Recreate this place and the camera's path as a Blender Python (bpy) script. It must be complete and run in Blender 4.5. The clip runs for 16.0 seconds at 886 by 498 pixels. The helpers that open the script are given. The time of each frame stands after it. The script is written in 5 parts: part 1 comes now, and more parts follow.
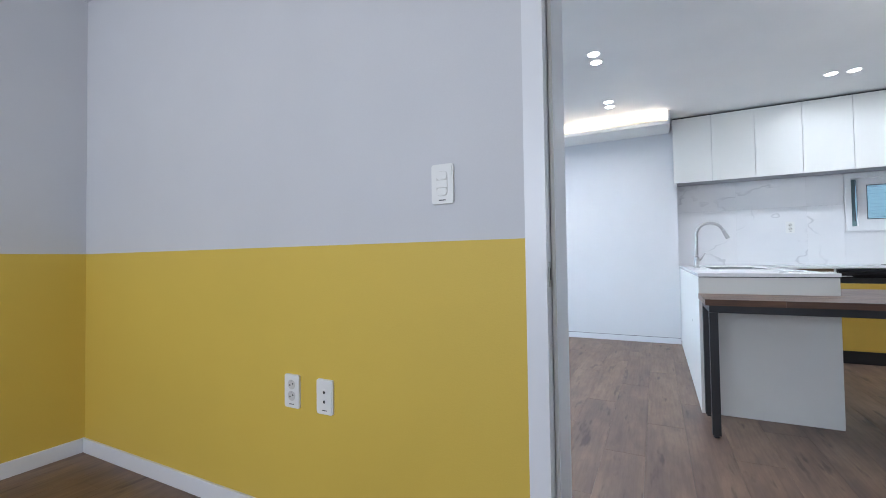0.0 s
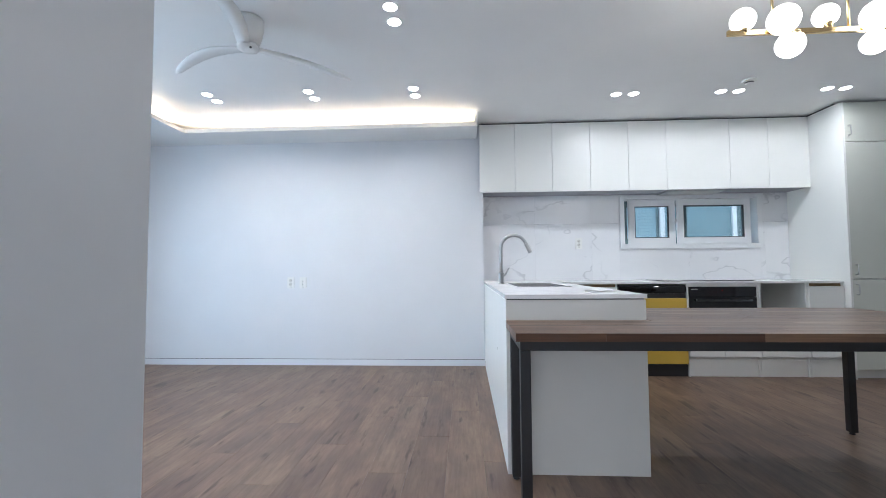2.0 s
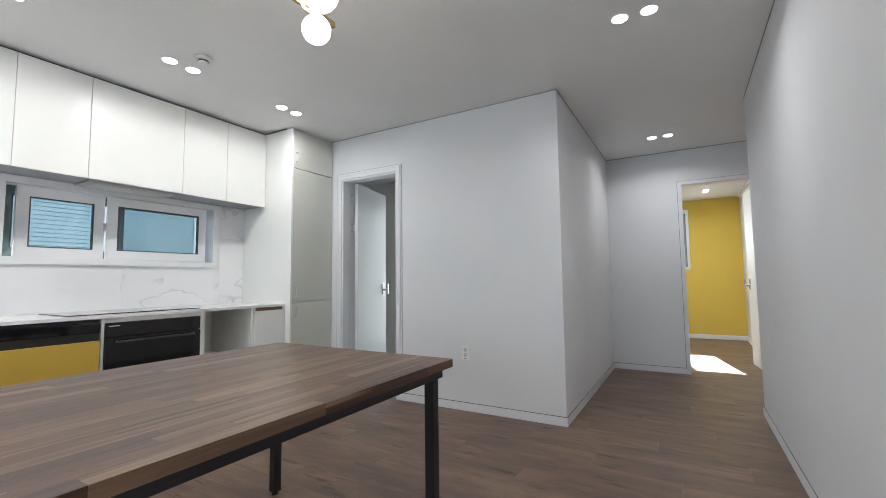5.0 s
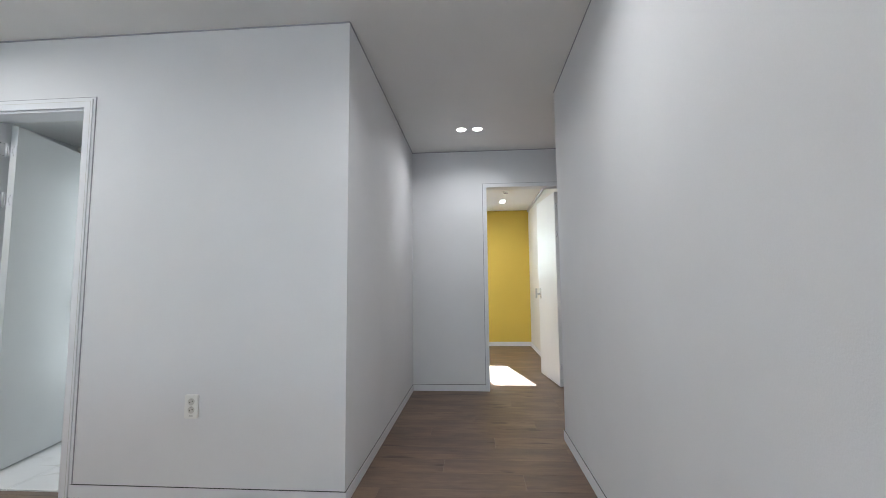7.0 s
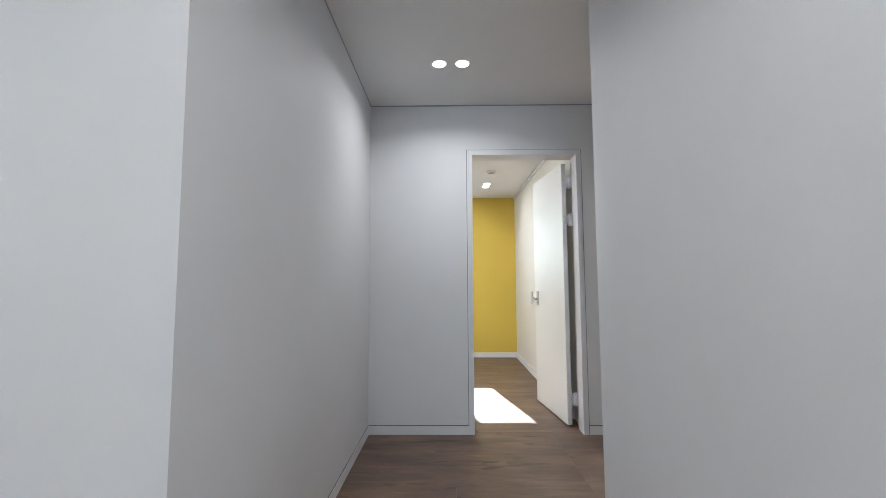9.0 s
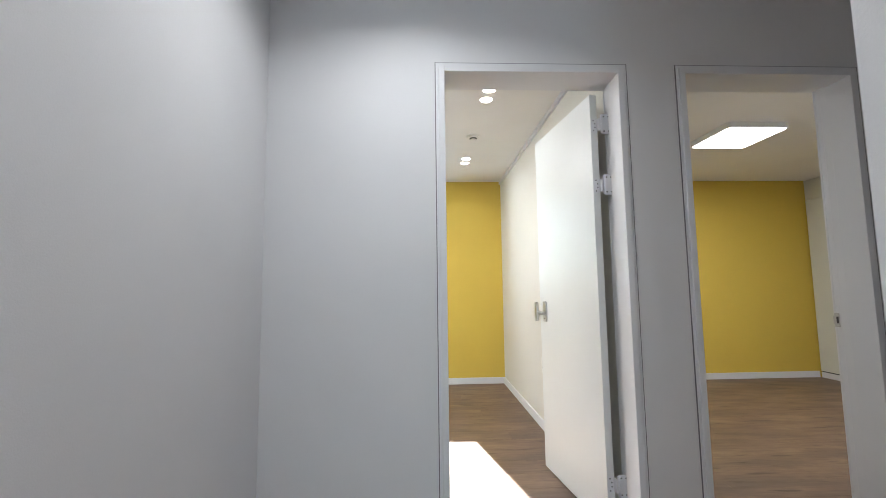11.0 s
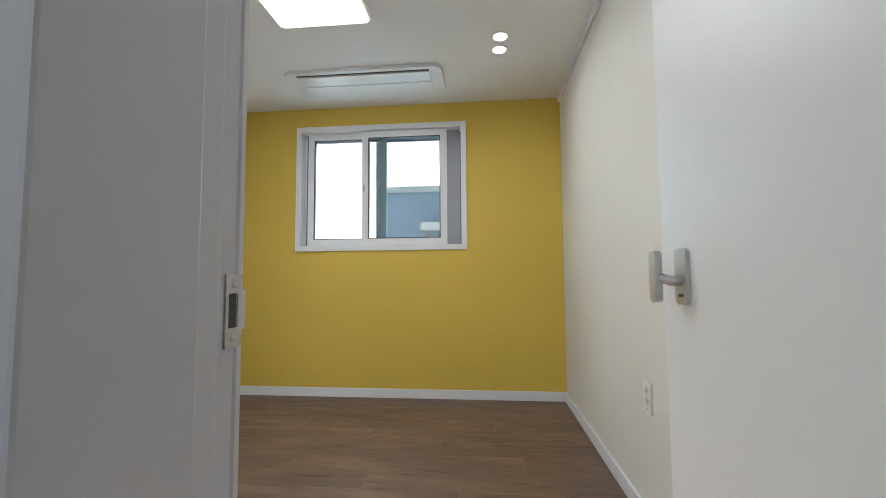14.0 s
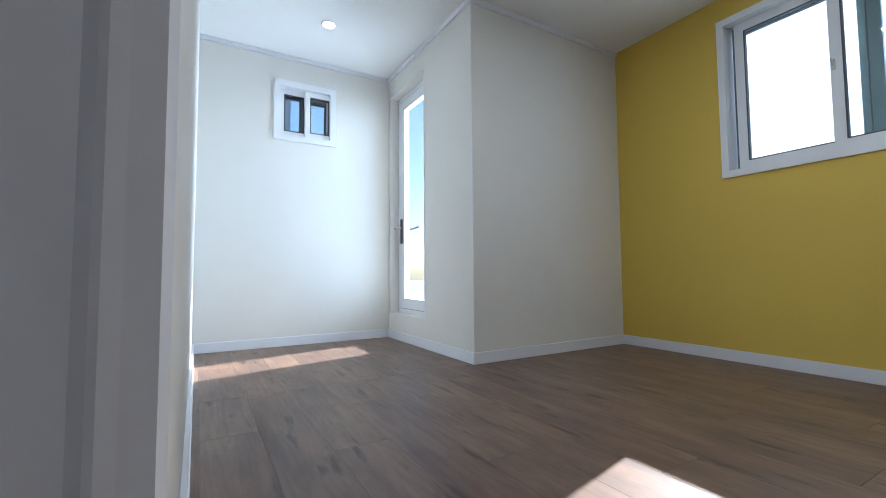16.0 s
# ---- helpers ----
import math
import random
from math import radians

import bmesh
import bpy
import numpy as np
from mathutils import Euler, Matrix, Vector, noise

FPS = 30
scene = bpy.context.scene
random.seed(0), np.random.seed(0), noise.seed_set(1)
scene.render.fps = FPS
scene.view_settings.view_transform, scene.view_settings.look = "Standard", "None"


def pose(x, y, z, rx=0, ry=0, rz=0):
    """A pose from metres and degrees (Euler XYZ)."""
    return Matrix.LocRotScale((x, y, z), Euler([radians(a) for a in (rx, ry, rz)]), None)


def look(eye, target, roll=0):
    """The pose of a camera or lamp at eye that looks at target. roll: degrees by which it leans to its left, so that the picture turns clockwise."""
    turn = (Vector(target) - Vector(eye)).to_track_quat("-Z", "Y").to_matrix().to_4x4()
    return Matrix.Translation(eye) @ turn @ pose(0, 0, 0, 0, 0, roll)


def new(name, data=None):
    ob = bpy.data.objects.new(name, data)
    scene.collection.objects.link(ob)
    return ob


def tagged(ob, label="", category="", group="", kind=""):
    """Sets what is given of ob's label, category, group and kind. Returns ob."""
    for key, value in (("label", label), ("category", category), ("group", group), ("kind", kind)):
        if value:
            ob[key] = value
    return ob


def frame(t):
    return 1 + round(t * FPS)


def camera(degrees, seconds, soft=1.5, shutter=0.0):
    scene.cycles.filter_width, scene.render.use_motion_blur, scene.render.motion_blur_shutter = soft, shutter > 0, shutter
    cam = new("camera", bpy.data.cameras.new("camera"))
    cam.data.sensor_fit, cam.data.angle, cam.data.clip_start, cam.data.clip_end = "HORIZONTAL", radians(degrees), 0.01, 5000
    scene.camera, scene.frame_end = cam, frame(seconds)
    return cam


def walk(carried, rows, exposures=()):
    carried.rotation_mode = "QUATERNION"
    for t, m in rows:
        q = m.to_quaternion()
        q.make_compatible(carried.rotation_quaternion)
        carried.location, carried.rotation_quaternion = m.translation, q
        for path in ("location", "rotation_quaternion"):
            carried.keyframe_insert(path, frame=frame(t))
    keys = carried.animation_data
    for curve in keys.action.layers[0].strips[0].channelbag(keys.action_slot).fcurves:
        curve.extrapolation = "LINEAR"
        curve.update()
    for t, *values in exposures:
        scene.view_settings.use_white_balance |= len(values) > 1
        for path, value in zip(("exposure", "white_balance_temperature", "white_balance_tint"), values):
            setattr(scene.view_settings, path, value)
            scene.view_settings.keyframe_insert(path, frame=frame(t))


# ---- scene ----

# ---- the camera and its walk: seconds, eye, target, roll ----
PATH = [
    (0, (0.438, 0.786, 0.961), (-0.466, 2.57, 1.012), -0.8),
    (0.5, (0.41, 0.992, 0.979), (-0.217, 2.891, 1.037), -0.6),
    (1, (0.443, 1.243, 0.98), (0.02, 3.197, 1.048), -0.6),
    (1.5, (0.449, 1.525, 0.991), (0.164, 3.503, 1.061), -0.5),
    (2, (0.469, 1.754, 0.98), (0.366, 3.749, 1.077), -0.4),
    (2.5, (0.552, 1.957, 0.984), (0.676, 3.951, 1.09), -0.5),
    (3, (0.663, 2.139, 0.986), (1.116, 4.084, 1.106), -0.6),
    (3.5, (0.743, 2.285, 1.007), (1.583, 4.095, 1.142), -0.9),
    (4, (0.889, 2.387, 1.01), (2.144, 3.937, 1.155), -0.9),
    (4.5, (1.076, 2.466, 1.024), (2.625, 3.723, 1.171), -0.9),
    (5, (1.271, 2.565, 1.046), (2.998, 3.563, 1.194), -0.7),
    (7.5, (2.535, 2.703, 1.062), (4.526, 2.793, 1.229), -0.5),
    (8, (2.809, 2.7, 1.08), (4.8, 2.788, 1.239), -0.4),
    (8.5, (3.113, 2.759, 1.091), (5.106, 2.818, 1.25), -0.3),
    (11, (4.799, 2.666, 1.103), (6.789, 2.58, 1.291), -0.7),
    (11.5, (5.098, 2.576, 1.109), (7.084, 2.458, 1.307), -0.8),
    (12, (5.409, 2.506, 1.126), (7.394, 2.353, 1.318), -0.8),
    (12.5, (5.677, 2.447, 1.131), (7.659, 2.26, 1.316), -0.7),
    (13, (5.912, 2.367, 1.133), (7.892, 2.151, 1.313), -0.9),
    (13.5, (6.165, 2.355, 1.082), (8.154, 2.208, 1.228), -1.0),
    (14, (6.416, 2.36, 0.958), (8.402, 2.557, 1.09), -0.4),
    (14.5, (6.599, 2.368, 0.862), (8.427, 3.172, 0.966), -0.4),
    (15, (6.728, 2.419, 0.763), (8.25, 3.711, 0.874), -0.1),
    (15.5, (6.799, 2.479, 0.656), (7.994, 4.08, 0.758), -0.5),
    (16, (6.811, 2.504, 0.575), (7.819, 4.228, 0.688), -0.4),
]
EXPOSURES = [(0, 2.75, 5850, 10), (1, 2.70, 5850, 10), (2, 2.66, 6050, 10), (3.5, 2.76, 6650, 10), (5, 2.81, 6650, 10), (8, 2.95, 6500, 10), (11, 3.15, 6550, 10),
             (12.5, 3.2, 6450, 10), (13.3, 2.87, 6450, 10), (14, 2.33, 6400, 10), (14.5, 2.3, 6450, 10), (15, 2.4, 6000, 10), (16, 1.88, 5650, 10)]
cam = camera(93.0, 16.0, soft=0.9)
walk(cam, [(t, look(eye, target, roll)) for t, eye, target, roll in PATH],
     exposures=EXPOSURES)

# ---- world, sun and large lights ----
SUN_FROM = Vector((1.85, 0.41, 1.28)).normalized()
world = bpy.data.worlds.new("sky")
scene.world = world
world.use_nodes = True
wn, wl = world.node_tree.nodes, world.node_tree.links
sky = wn.new("ShaderNodeTexSky")
sky.sky_type, sky.sun_disc = "NISHITA", False
sky.sun_elevation, sky.sun_rotation = math.asin(SUN_FROM.z), math.atan2(SUN_FROM.x, SUN_FROM.y)
wl.new(sky.outputs[0], wn["Background"].inputs[0])
wn["Background"].inputs[1].default_value = 0.07

sun = new("sun", bpy.data.lights.new("sun", "SUN"))
sun.data.energy, sun.data.angle, sun.data.color = 5.0, radians(0.5), (1.0, 0.97, 0.92)
sun.matrix_world = look((14, 3, 8), Vector((14, 3, 8)) - SUN_FROM)


DIM = 0.35   # all lamps together


def area_lamp(name, at, target, w, h, watts, color, spread=180):
    ob = new(name, bpy.data.lights.new(name, "AREA"))
    ob.data.shape, ob.data.size, ob.data.size_y = "RECTANGLE", w, h
    ob.data.energy, ob.data.color, ob.data.spread = watts * DIM, color, radians(spread)
    ob.matrix_world = look(at, target)
    return ob


def disc_lamp(name, at, size, watts, color, spread):
    ob = new(name, bpy.data.lights.new(name, "AREA"))
    ob.data.shape, ob.data.size = "DISK", size
    ob.data.energy, ob.data.color, ob.data.spread = watts * DIM, color, radians(spread)
    ob.matrix_world = look(at, (at[0], at[1], at[2] - 1))
    return ob


SKY_BLUE, LED_WHITE, LED_WARM = (0.72, 0.86, 1.0), (0.95, 0.975, 1.0), (1.0, 0.78, 0.5)
# daylight in the openings; the bedroom and utility lamps are added fill
area_lamp("balcony_daylight", (-3.12, 3.95, 1.2), (5, 3.95, 1.0), 2.3, 1.9, 16, (0.58, 0.78, 1.0))
# fill lamp at an invented window, to light the first bedroom
area_lamp("bedroom_daylight", (-0.6, -1.46, 1.5), (-0.6, 5, 1.2), 1.5, 1.1, 22, (0.92, 0.93, 0.97))
area_lamp("yellow_room_daylight", (9.94, 3.23, 1.70), (0, 3.26, 1.2), 1.3, 0.9, 5.5, SKY_BLUE)
area_lamp("terrace_daylight", (8.50, 5.72, 1.25), (0, 5.6, 0.9), 0.6, 1.8, 22, SKY_BLUE, 105)
# lamp added before the inner glazed door to brighten the utility room
area_lamp("utility_daylight", (5.70, 5.33, 1.1), (4.4, 5.2, 1.0), 0.5, 1.7, 3.2, (0.85, 0.95, 1.0))

# ---- materials ----
def material(name, base, rough=0.5, metal=0.0):
    m = bpy.data.materials.new(name)
    m.use_nodes = True
    b = m.node_tree.nodes["Principled BSDF"]
    b.inputs["Base Color"].default_value = (*base, 1)
    b.inputs["Roughness"].default_value, b.inputs["Metallic"].default_value = rough, metal
    return m, m.node_tree.nodes, m.node_tree.links, b


def coords(n, l, scale=(1, 1, 1), source="Object", rot=(0, 0, 0)):
    c, mp = n.new("ShaderNodeTexCoord"), n.new("ShaderNodeMapping")
    mp.inputs["Scale"].default_value, mp.inputs["Rotation"].default_value = scale, rot
    l.new(c.outputs[source], mp.inputs[0])
    return mp.outputs[0]


def noise_tex(n, l, vec, scale, detail=4, rough=0.55):
    t = n.new("ShaderNodeTexNoise")
    t.inputs["Scale"].default_value, t.inputs["Detail"].default_value, t.inputs["Roughness"].default_value = scale, detail, rough
    l.new(vec, t.inputs["Vector"])
    return t.outputs["Fac"]


def ramp(n, l, fac, *stops):
    r = n.new("ShaderNodeValToRGB")
    while len(r.color_ramp.elements) < len(stops):
        r.color_ramp.elements.new(0.5)
    for e, (p, c) in zip(r.color_ramp.elements, stops):
        e.position, e.color = p, (*c, 1)
    l.new(fac, r.inputs[0])
    return r.outputs[0]


def mix(n, l, fac, a, b, how="MIX"):
    x = n.new("ShaderNodeMix")
    x.data_type, x.blend_type = "RGBA", how
    for s, v in ((x.inputs[0], fac), (x.inputs[6], a), (x.inputs[7], b)):
        if isinstance(v, (int, float)):
            s.default_value = v
        elif isinstance(v, tuple):
            s.default_value = (*v, 1)
        else:
            l.new(v, s)
    return x.outputs[2]


def bump(n, l, b, height, strength, dist=0.002):
    x = n.new("ShaderNodeBump")
    x.inputs["Strength"].default_value, x.inputs["Distance"].default_value = strength, dist
    l.new(height, x.inputs["Height"])
    l.new(x.outputs[0], b.inputs["Normal"])


def tint(c, k):
    return tuple(min(1.0, v * k) for v in c)


def wallpaper(name, base, grain=0.35, rough=0.62):
    """Embossed wall covering: fine weave relief, faint drift of tone."""
    m, n, l, b = material(name, base, rough)
    v = coords(n, l)
    big = noise_tex(n, l, v, 1.3, 3)
    col = ramp(n, l, big, (0.3, tint(base, 0.965)), (0.7, tint(base, 1.02)))
    weave = noise_tex(n, l, coords(n, l, (240, 240, 200)), 1.0, 3, 0.7)
    fine = ramp(n, l, weave, (0.25, (0.975, 0.975, 0.975)), (0.75, (1, 1, 1)))
    l.new(mix(n, l, 1.0, col, fine, "MULTIPLY"), b.inputs["Base Color"])
    bump(n, l, b, weave, grain, 0.0012)
    return m


def paint(name, base, rough=0.4, drift=0.03):
    m, n, l, b = material(name, base, rough)
    v = coords(n, l)
    big = noise_tex(n, l, v, 2.2, 4)
    l.new(ramp(n, l, big, (0.3, tint(base, 1 - drift)), (0.7, tint(base, 1 + drift * 0.5))), b.inputs["Base Color"])
    fine = noise_tex(n, l, v, 160, 2)
    bump(n, l, b, fine, 0.06, 0.0006)
    rr = n.new("ShaderNodeMapRange")
    rr.inputs[3].default_value, rr.inputs[4].default_value = rough - 0.06, rough + 0.08
    l.new(noise_tex(n, l, v, 9, 3), rr.inputs[0])
    l.new(rr.outputs[0], b.inputs["Roughness"])
    return m


def brushed(name, base, rough=0.3):
    m, n, l, b = material(name, base, rough, 1.0)
    g = noise_tex(n, l, coords(n, l, (30, 30, 400)), 1.0, 2)
    bump(n, l, b, g, 0.08, 0.0004)
    l.new(ramp(n, l, g, (0.3, tint(base, 0.85)), (0.7, base)), b.inputs["Base Color"])
    return m


def acacia(name, gloss=0.32):
    """Finger-jointed acacia staves: each has its own tone from dark brown to straw, with long streaks of grain."""
    m, n, l, b = material(name, (0.16, 0.08, 0.04), gloss)
    info, geo, comb, shift = n.new("ShaderNodeObjectInfo"), n.new("ShaderNodeTexCoord"), n.new("ShaderNodeCombineXYZ"), n.new("ShaderNodeVectorMath")
    for i in range(3):
        l.new(info.outputs["Random"], comb.inputs[i])
    shift.operation = "MULTIPLY_ADD"
    l.new(comb.outputs[0], shift.inputs[0])
    shift.inputs[1].default_value = (37.0, 53.0, 11.0)
    l.new(geo.outputs["Object"], shift.inputs[2])

    def along(k):
        mp = n.new("ShaderNodeMapping")
        mp.inputs["Scale"].default_value = (k, 1, 1)
        l.new(shift.outputs[0], mp.inputs[0])
        return mp.outputs[0]

    tone = ramp(n, l, info.outputs["Random"], (0.0, (0.076, 0.033, 0.017)), (0.30, (0.112, 0.052, 0.027)), (0.62, (0.152, 0.076, 0.041)), (0.86, (0.205, 0.114, 0.064)), (1.0, (0.31, 0.20, 0.12)))
    bands = noise_tex(n, l, along(0.05), 26, 4, 0.6)
    col = mix(n, l, 1.0, tone, ramp(n, l, bands, (0.30, (0.58, 0.54, 0.52)), (0.52, (1, 1, 1)), (0.72, (1.0, 1.0, 1.0))), "MULTIPLY")
    pale = ramp(n, l, noise_tex(n, l, along(0.035), 34, 3, 0.5), (0.60, (0, 0, 0)), (0.70, (0.55, 0.55, 0.55)))
    col = mix(n, l, pale, col, (0.42, 0.28, 0.17))
    grain = noise_tex(n, l, along(0.05), 150, 5, 0.65)
    col = mix(n, l, 0.7, col, ramp(n, l, grain, (0.32, (0.70, 0.68, 0.67)), (0.60, (1, 1, 1))), "MULTIPLY")
    l.new(col, b.inputs["Base Color"])
    bump(n, l, b, grain, 0.10, 0.0006)
    rr = n.new("ShaderNodeMapRange")
    rr.inputs[3].default_value, rr.inputs[4].default_value = gloss + 0.1, gloss - 0.05
    l.new(grain, rr.inputs[0])
    l.new(rr.outputs[0], b.inputs["Roughness"])
    return m


def oak_floor():
    """Smoked oak laminate: broad drifts of tan and mauve brown, soft grain, short dark checks and knots along the boards."""
    m, n, l, b = material("oak_laminate", (0.14, 0.1, 0.075), 0.4)
    info, geo, comb, shift = n.new("ShaderNodeObjectInfo"), n.new("ShaderNodeTexCoord"), n.new("ShaderNodeCombineXYZ"), n.new("ShaderNodeVectorMath")
    for i in range(3):
        l.new(info.outputs["Random"], comb.inputs[i])
    shift.operation = "MULTIPLY_ADD"
    l.new(comb.outputs[0], shift.inputs[0])
    shift.inputs[1].default_value = (37.0, 53.0, 11.0)
    l.new(geo.outputs["Object"], shift.inputs[2])

    def along(k):
        mp = n.new("ShaderNodeMapping")
        mp.inputs["Scale"].default_value = (1, k, 1)
        l.new(shift.outputs[0], mp.inputs[0])
        return mp.outputs[0]

    drift = noise_tex(n, l, along(0.3), 6.5, 4, 0.6)
    col = ramp(n, l, drift, (0.30, (0.108, 0.066, 0.052)), (0.50, (0.158, 0.100, 0.070)), (0.70, (0.226, 0.152, 0.100)))
    grain = noise_tex(n, l, along(0.06), 60, 6, 0.65)
    col = mix(n, l, 0.8, col, ramp(n, l, grain, (0.30, (0.80, 0.78, 0.77)), (0.60, (1.03, 1.03, 1.03))), "MULTIPLY")
    arcs = noise_tex(n, l, along(0.2), 16, 3, 0.5)
    col = mix(n, l, 0.5, col, ramp(n, l, arcs, (0.44, (1, 1, 1)), (0.50, (0.80, 0.78, 0.78)), (0.56, (1, 1, 1))), "MULTIPLY")
    checks = noise_tex(n, l, along(0.16), 17, 3, 0.55)
    col = mix(n, l, 0.9, col, ramp(n, l, checks, (0.625, (1, 1, 1)), (0.70, (0.36, 0.29, 0.28))), "MULTIPLY")
    knots = noise_tex(n, l, along(0.45), 9, 4, 0.6)
    col = mix(n, l, 0.8, col, ramp(n, l, knots, (0.66, (1, 1, 1)), (0.75, (0.50, 0.42, 0.42))), "MULTIPLY")
    tone = ramp(n, l, info.outputs["Random"], (0.0, (0.95, 0.945, 0.95)), (1.0, (1.04, 1.04, 1.03)))
    l.new(mix(n, l, 1.0, col, tone, "MULTIPLY"), b.inputs["Base Color"])
    bump(n, l, b, grain, 0.10, 0.0006)
    rr = n.new("ShaderNodeMapRange")
    rr.inputs[3].default_value, rr.inputs[4].default_value = 0.50, 0.36
    l.new(grain, rr.inputs[0])
    l.new(rr.outputs[0], b.inputs["Roughness"])
    return m


def marble(name, scale=1.0, vein=(0.50, 0.50, 0.52)):
    m, n, l, b = material(name, (0.8, 0.8, 0.8), 0.16)
    info = n.new("ShaderNodeObjectInfo")
    c = n.new("ShaderNodeTexCoord")
    v = n.new("ShaderNodeVectorMath")
    v.operation = "MULTIPLY_ADD"
    comb = n.new("ShaderNodeCombineXYZ")
    for i in range(3):
        l.new(info.outputs["Random"], comb.inputs[i])
    l.new(comb.outputs[0], v.inputs[0])
    v.inputs[1].default_value = (17, 5, 29)
    l.new(c.outputs["Object"], v.inputs[2])
    mp = n.new("ShaderNodeMapping")
    mp.inputs["Rotation"].default_value = (0.3, 0.75, 0.2)
    mp.inputs["Scale"].default_value = (1.1 * scale, 1.0 * scale, 1.7 * scale)
    l.new(v.outputs[0], mp.inputs[0])
    cloud = noise_tex(n, l, mp.outputs[0], 1.7, 4, 0.5)
    base = ramp(n, l, cloud, (0.3, (0.76, 0.765, 0.78)), (0.62, (0.81, 0.81, 0.82)))
    band = noise_tex(n, l, mp.outputs[0], 1.1, 4, 0.5)
    veins = ramp(n, l, band, (0.486, (0, 0, 0)), (0.4985, (1, 1, 1)), (0.5005, (1, 1, 1)), (0.507, (0, 0, 0)))
    patch = ramp(n, l, noise_tex(n, l, mp.outputs[0], 2.1, 2), (0.40, (0, 0, 0)), (0.60, (0.62, 0.62, 0.62)))
    col = mix(n, l, mix(n, l, 1.0, veins, patch, "MULTIPLY"), base, vein)
    l.new(col, b.inputs["Base Color"])
    return m


def glowing(name, color, power):
    m = bpy.data.materials.new(name)
    m.use_nodes = True
    n, l = m.node_tree.nodes, m.node_tree.links
    n.remove(n["Principled BSDF"])
    e = n.new("ShaderNodeEmission")
    e.inputs[0].default_value, e.inputs[1].default_value = (*color, 1), power * DIM
    l.new(e.outputs[0], n["Material Output"].inputs[0])
    return m


def glass(name, color=(0.93, 0.97, 0.98), rough=0.0, mirror=0.12):
    """A thin pane: mostly clear, with a glossy coat."""
    m = bpy.data.materials.new(name)
    m.use_nodes = True
    n, l = m.node_tree.nodes, m.node_tree.links
    n.remove(n["Principled BSDF"])
    t, g, x, f = n.new("ShaderNodeBsdfTransparent"), n.new("ShaderNodeBsdfGlossy"), n.new("ShaderNodeMixShader"), n.new("ShaderNodeLayerWeight")
    t.inputs[0].default_value, g.inputs[1].default_value = (*color, 1), rough
    p, s = n.new("ShaderNodeMath"), n.new("ShaderNodeMath")
    p.operation, s.operation = "POWER", "MULTIPLY_ADD"
    l.new(f.outputs["Facing"], p.inputs[0])
    p.inputs[1].default_value = 4.0
    l.new(p.outputs[0], s.inputs[0])
    s.inputs[1].default_value, s.inputs[2].default_value = 0.5, mirror * 0.5
    l.new(s.outputs[0], x.inputs[0])
    l.new(t.outputs[0], x.inputs[1])
    l.new(g.outputs[0], x.inputs[2])
    l.new(x.outputs[0], n["Material Output"].inputs[0])
    return m


WALL_WHITE = wallpaper("white_wallpaper", (0.73, 0.735, 0.755))
WALL_GREY = wallpaper("pale_grey_wallpaper", (0.60, 0.605, 0.63))
WALL_CREAM = wallpaper("cream_wallpaper", (0.72, 0.70, 0.65))
YELLOW = wallpaper("yellow_wallpaper", (0.66, 0.47, 0.075), 0.5)
CEILING = wallpaper("ceiling_paper", (0.82, 0.82, 0.81), 0.2, 0.7)
TRIM = paint("white_trim_film", (0.74, 0.75, 0.78), 0.35)
# grey that paints shade in lines and seams; also colours the terrace door's gaskets
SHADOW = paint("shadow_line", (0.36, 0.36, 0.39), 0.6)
# darker grey for the shade painted round door casings
CASING_SHADE = paint("casing_shade", (0.18, 0.18, 0.20), 0.6)
# near-black for gaskets and floor joints; also paints the shade in gaps
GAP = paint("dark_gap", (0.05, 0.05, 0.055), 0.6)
DOOR_WHITE = paint("white_door_film", (0.74, 0.76, 0.76), 0.38)
CAB = paint("white_cabinet_lacquer", (0.80, 0.80, 0.77), 0.3, 0.015)
CAB_GREY = paint("pale_grey_cabinet_panel", (0.60, 0.59, 0.56), 0.42)
# screen grey with the shade on it put into the colour
SCREEN_SHADED = paint("shaded_screen_frame", (0.30, 0.30, 0.33), 0.5)
# bronze, with the shade inside the grip recess put into its colour
BRONZE = brushed("bronze_channel_shaded", (0.22, 0.15, 0.09), 0.4)
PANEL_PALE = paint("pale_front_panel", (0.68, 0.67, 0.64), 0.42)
CAB_SAGE = paint("pale_sage_cabinet_lacquer", (0.62, 0.63, 0.57), 0.35)
STONE = paint("white_engineered_stone", (0.80, 0.79, 0.79), 0.22, 0.02)
STEEL = brushed("brushed_steel", (0.55, 0.55, 0.55), 0.28)
CHROME = brushed("satin_chrome", (0.62, 0.62, 0.62), 0.38)
BRASS = brushed("polished_brass", (0.75, 0.55, 0.28), 0.2)
BLACK_STEEL = paint("black_powder_coat", (0.018, 0.018, 0.02), 0.45)
BLACK_GLASS = material("black_glass", (0.008, 0.008, 0.009), 0.06)[0]
BLACK_MATT = paint("black_plastic", (0.02, 0.02, 0.022), 0.4)
PLASTIC = paint("white_plastic", (0.78, 0.78, 0.76), 0.3)
HOLE = paint("socket_dark", (0.06, 0.06, 0.06), 0.5)
PVC = paint("white_window_profile", (0.76, 0.77, 0.78), 0.35)
TEAL_FRAME = paint("dark_teal_sash", (0.10, 0.16, 0.17), 0.4)
FILM_YELLOW = paint("yellow_panel", (0.58, 0.38, 0.06), 0.4, 0.06)
FLOOR = oak_floor()
ACACIA = acacia("acacia_stave")
MARBLE = marble("marble_tile")
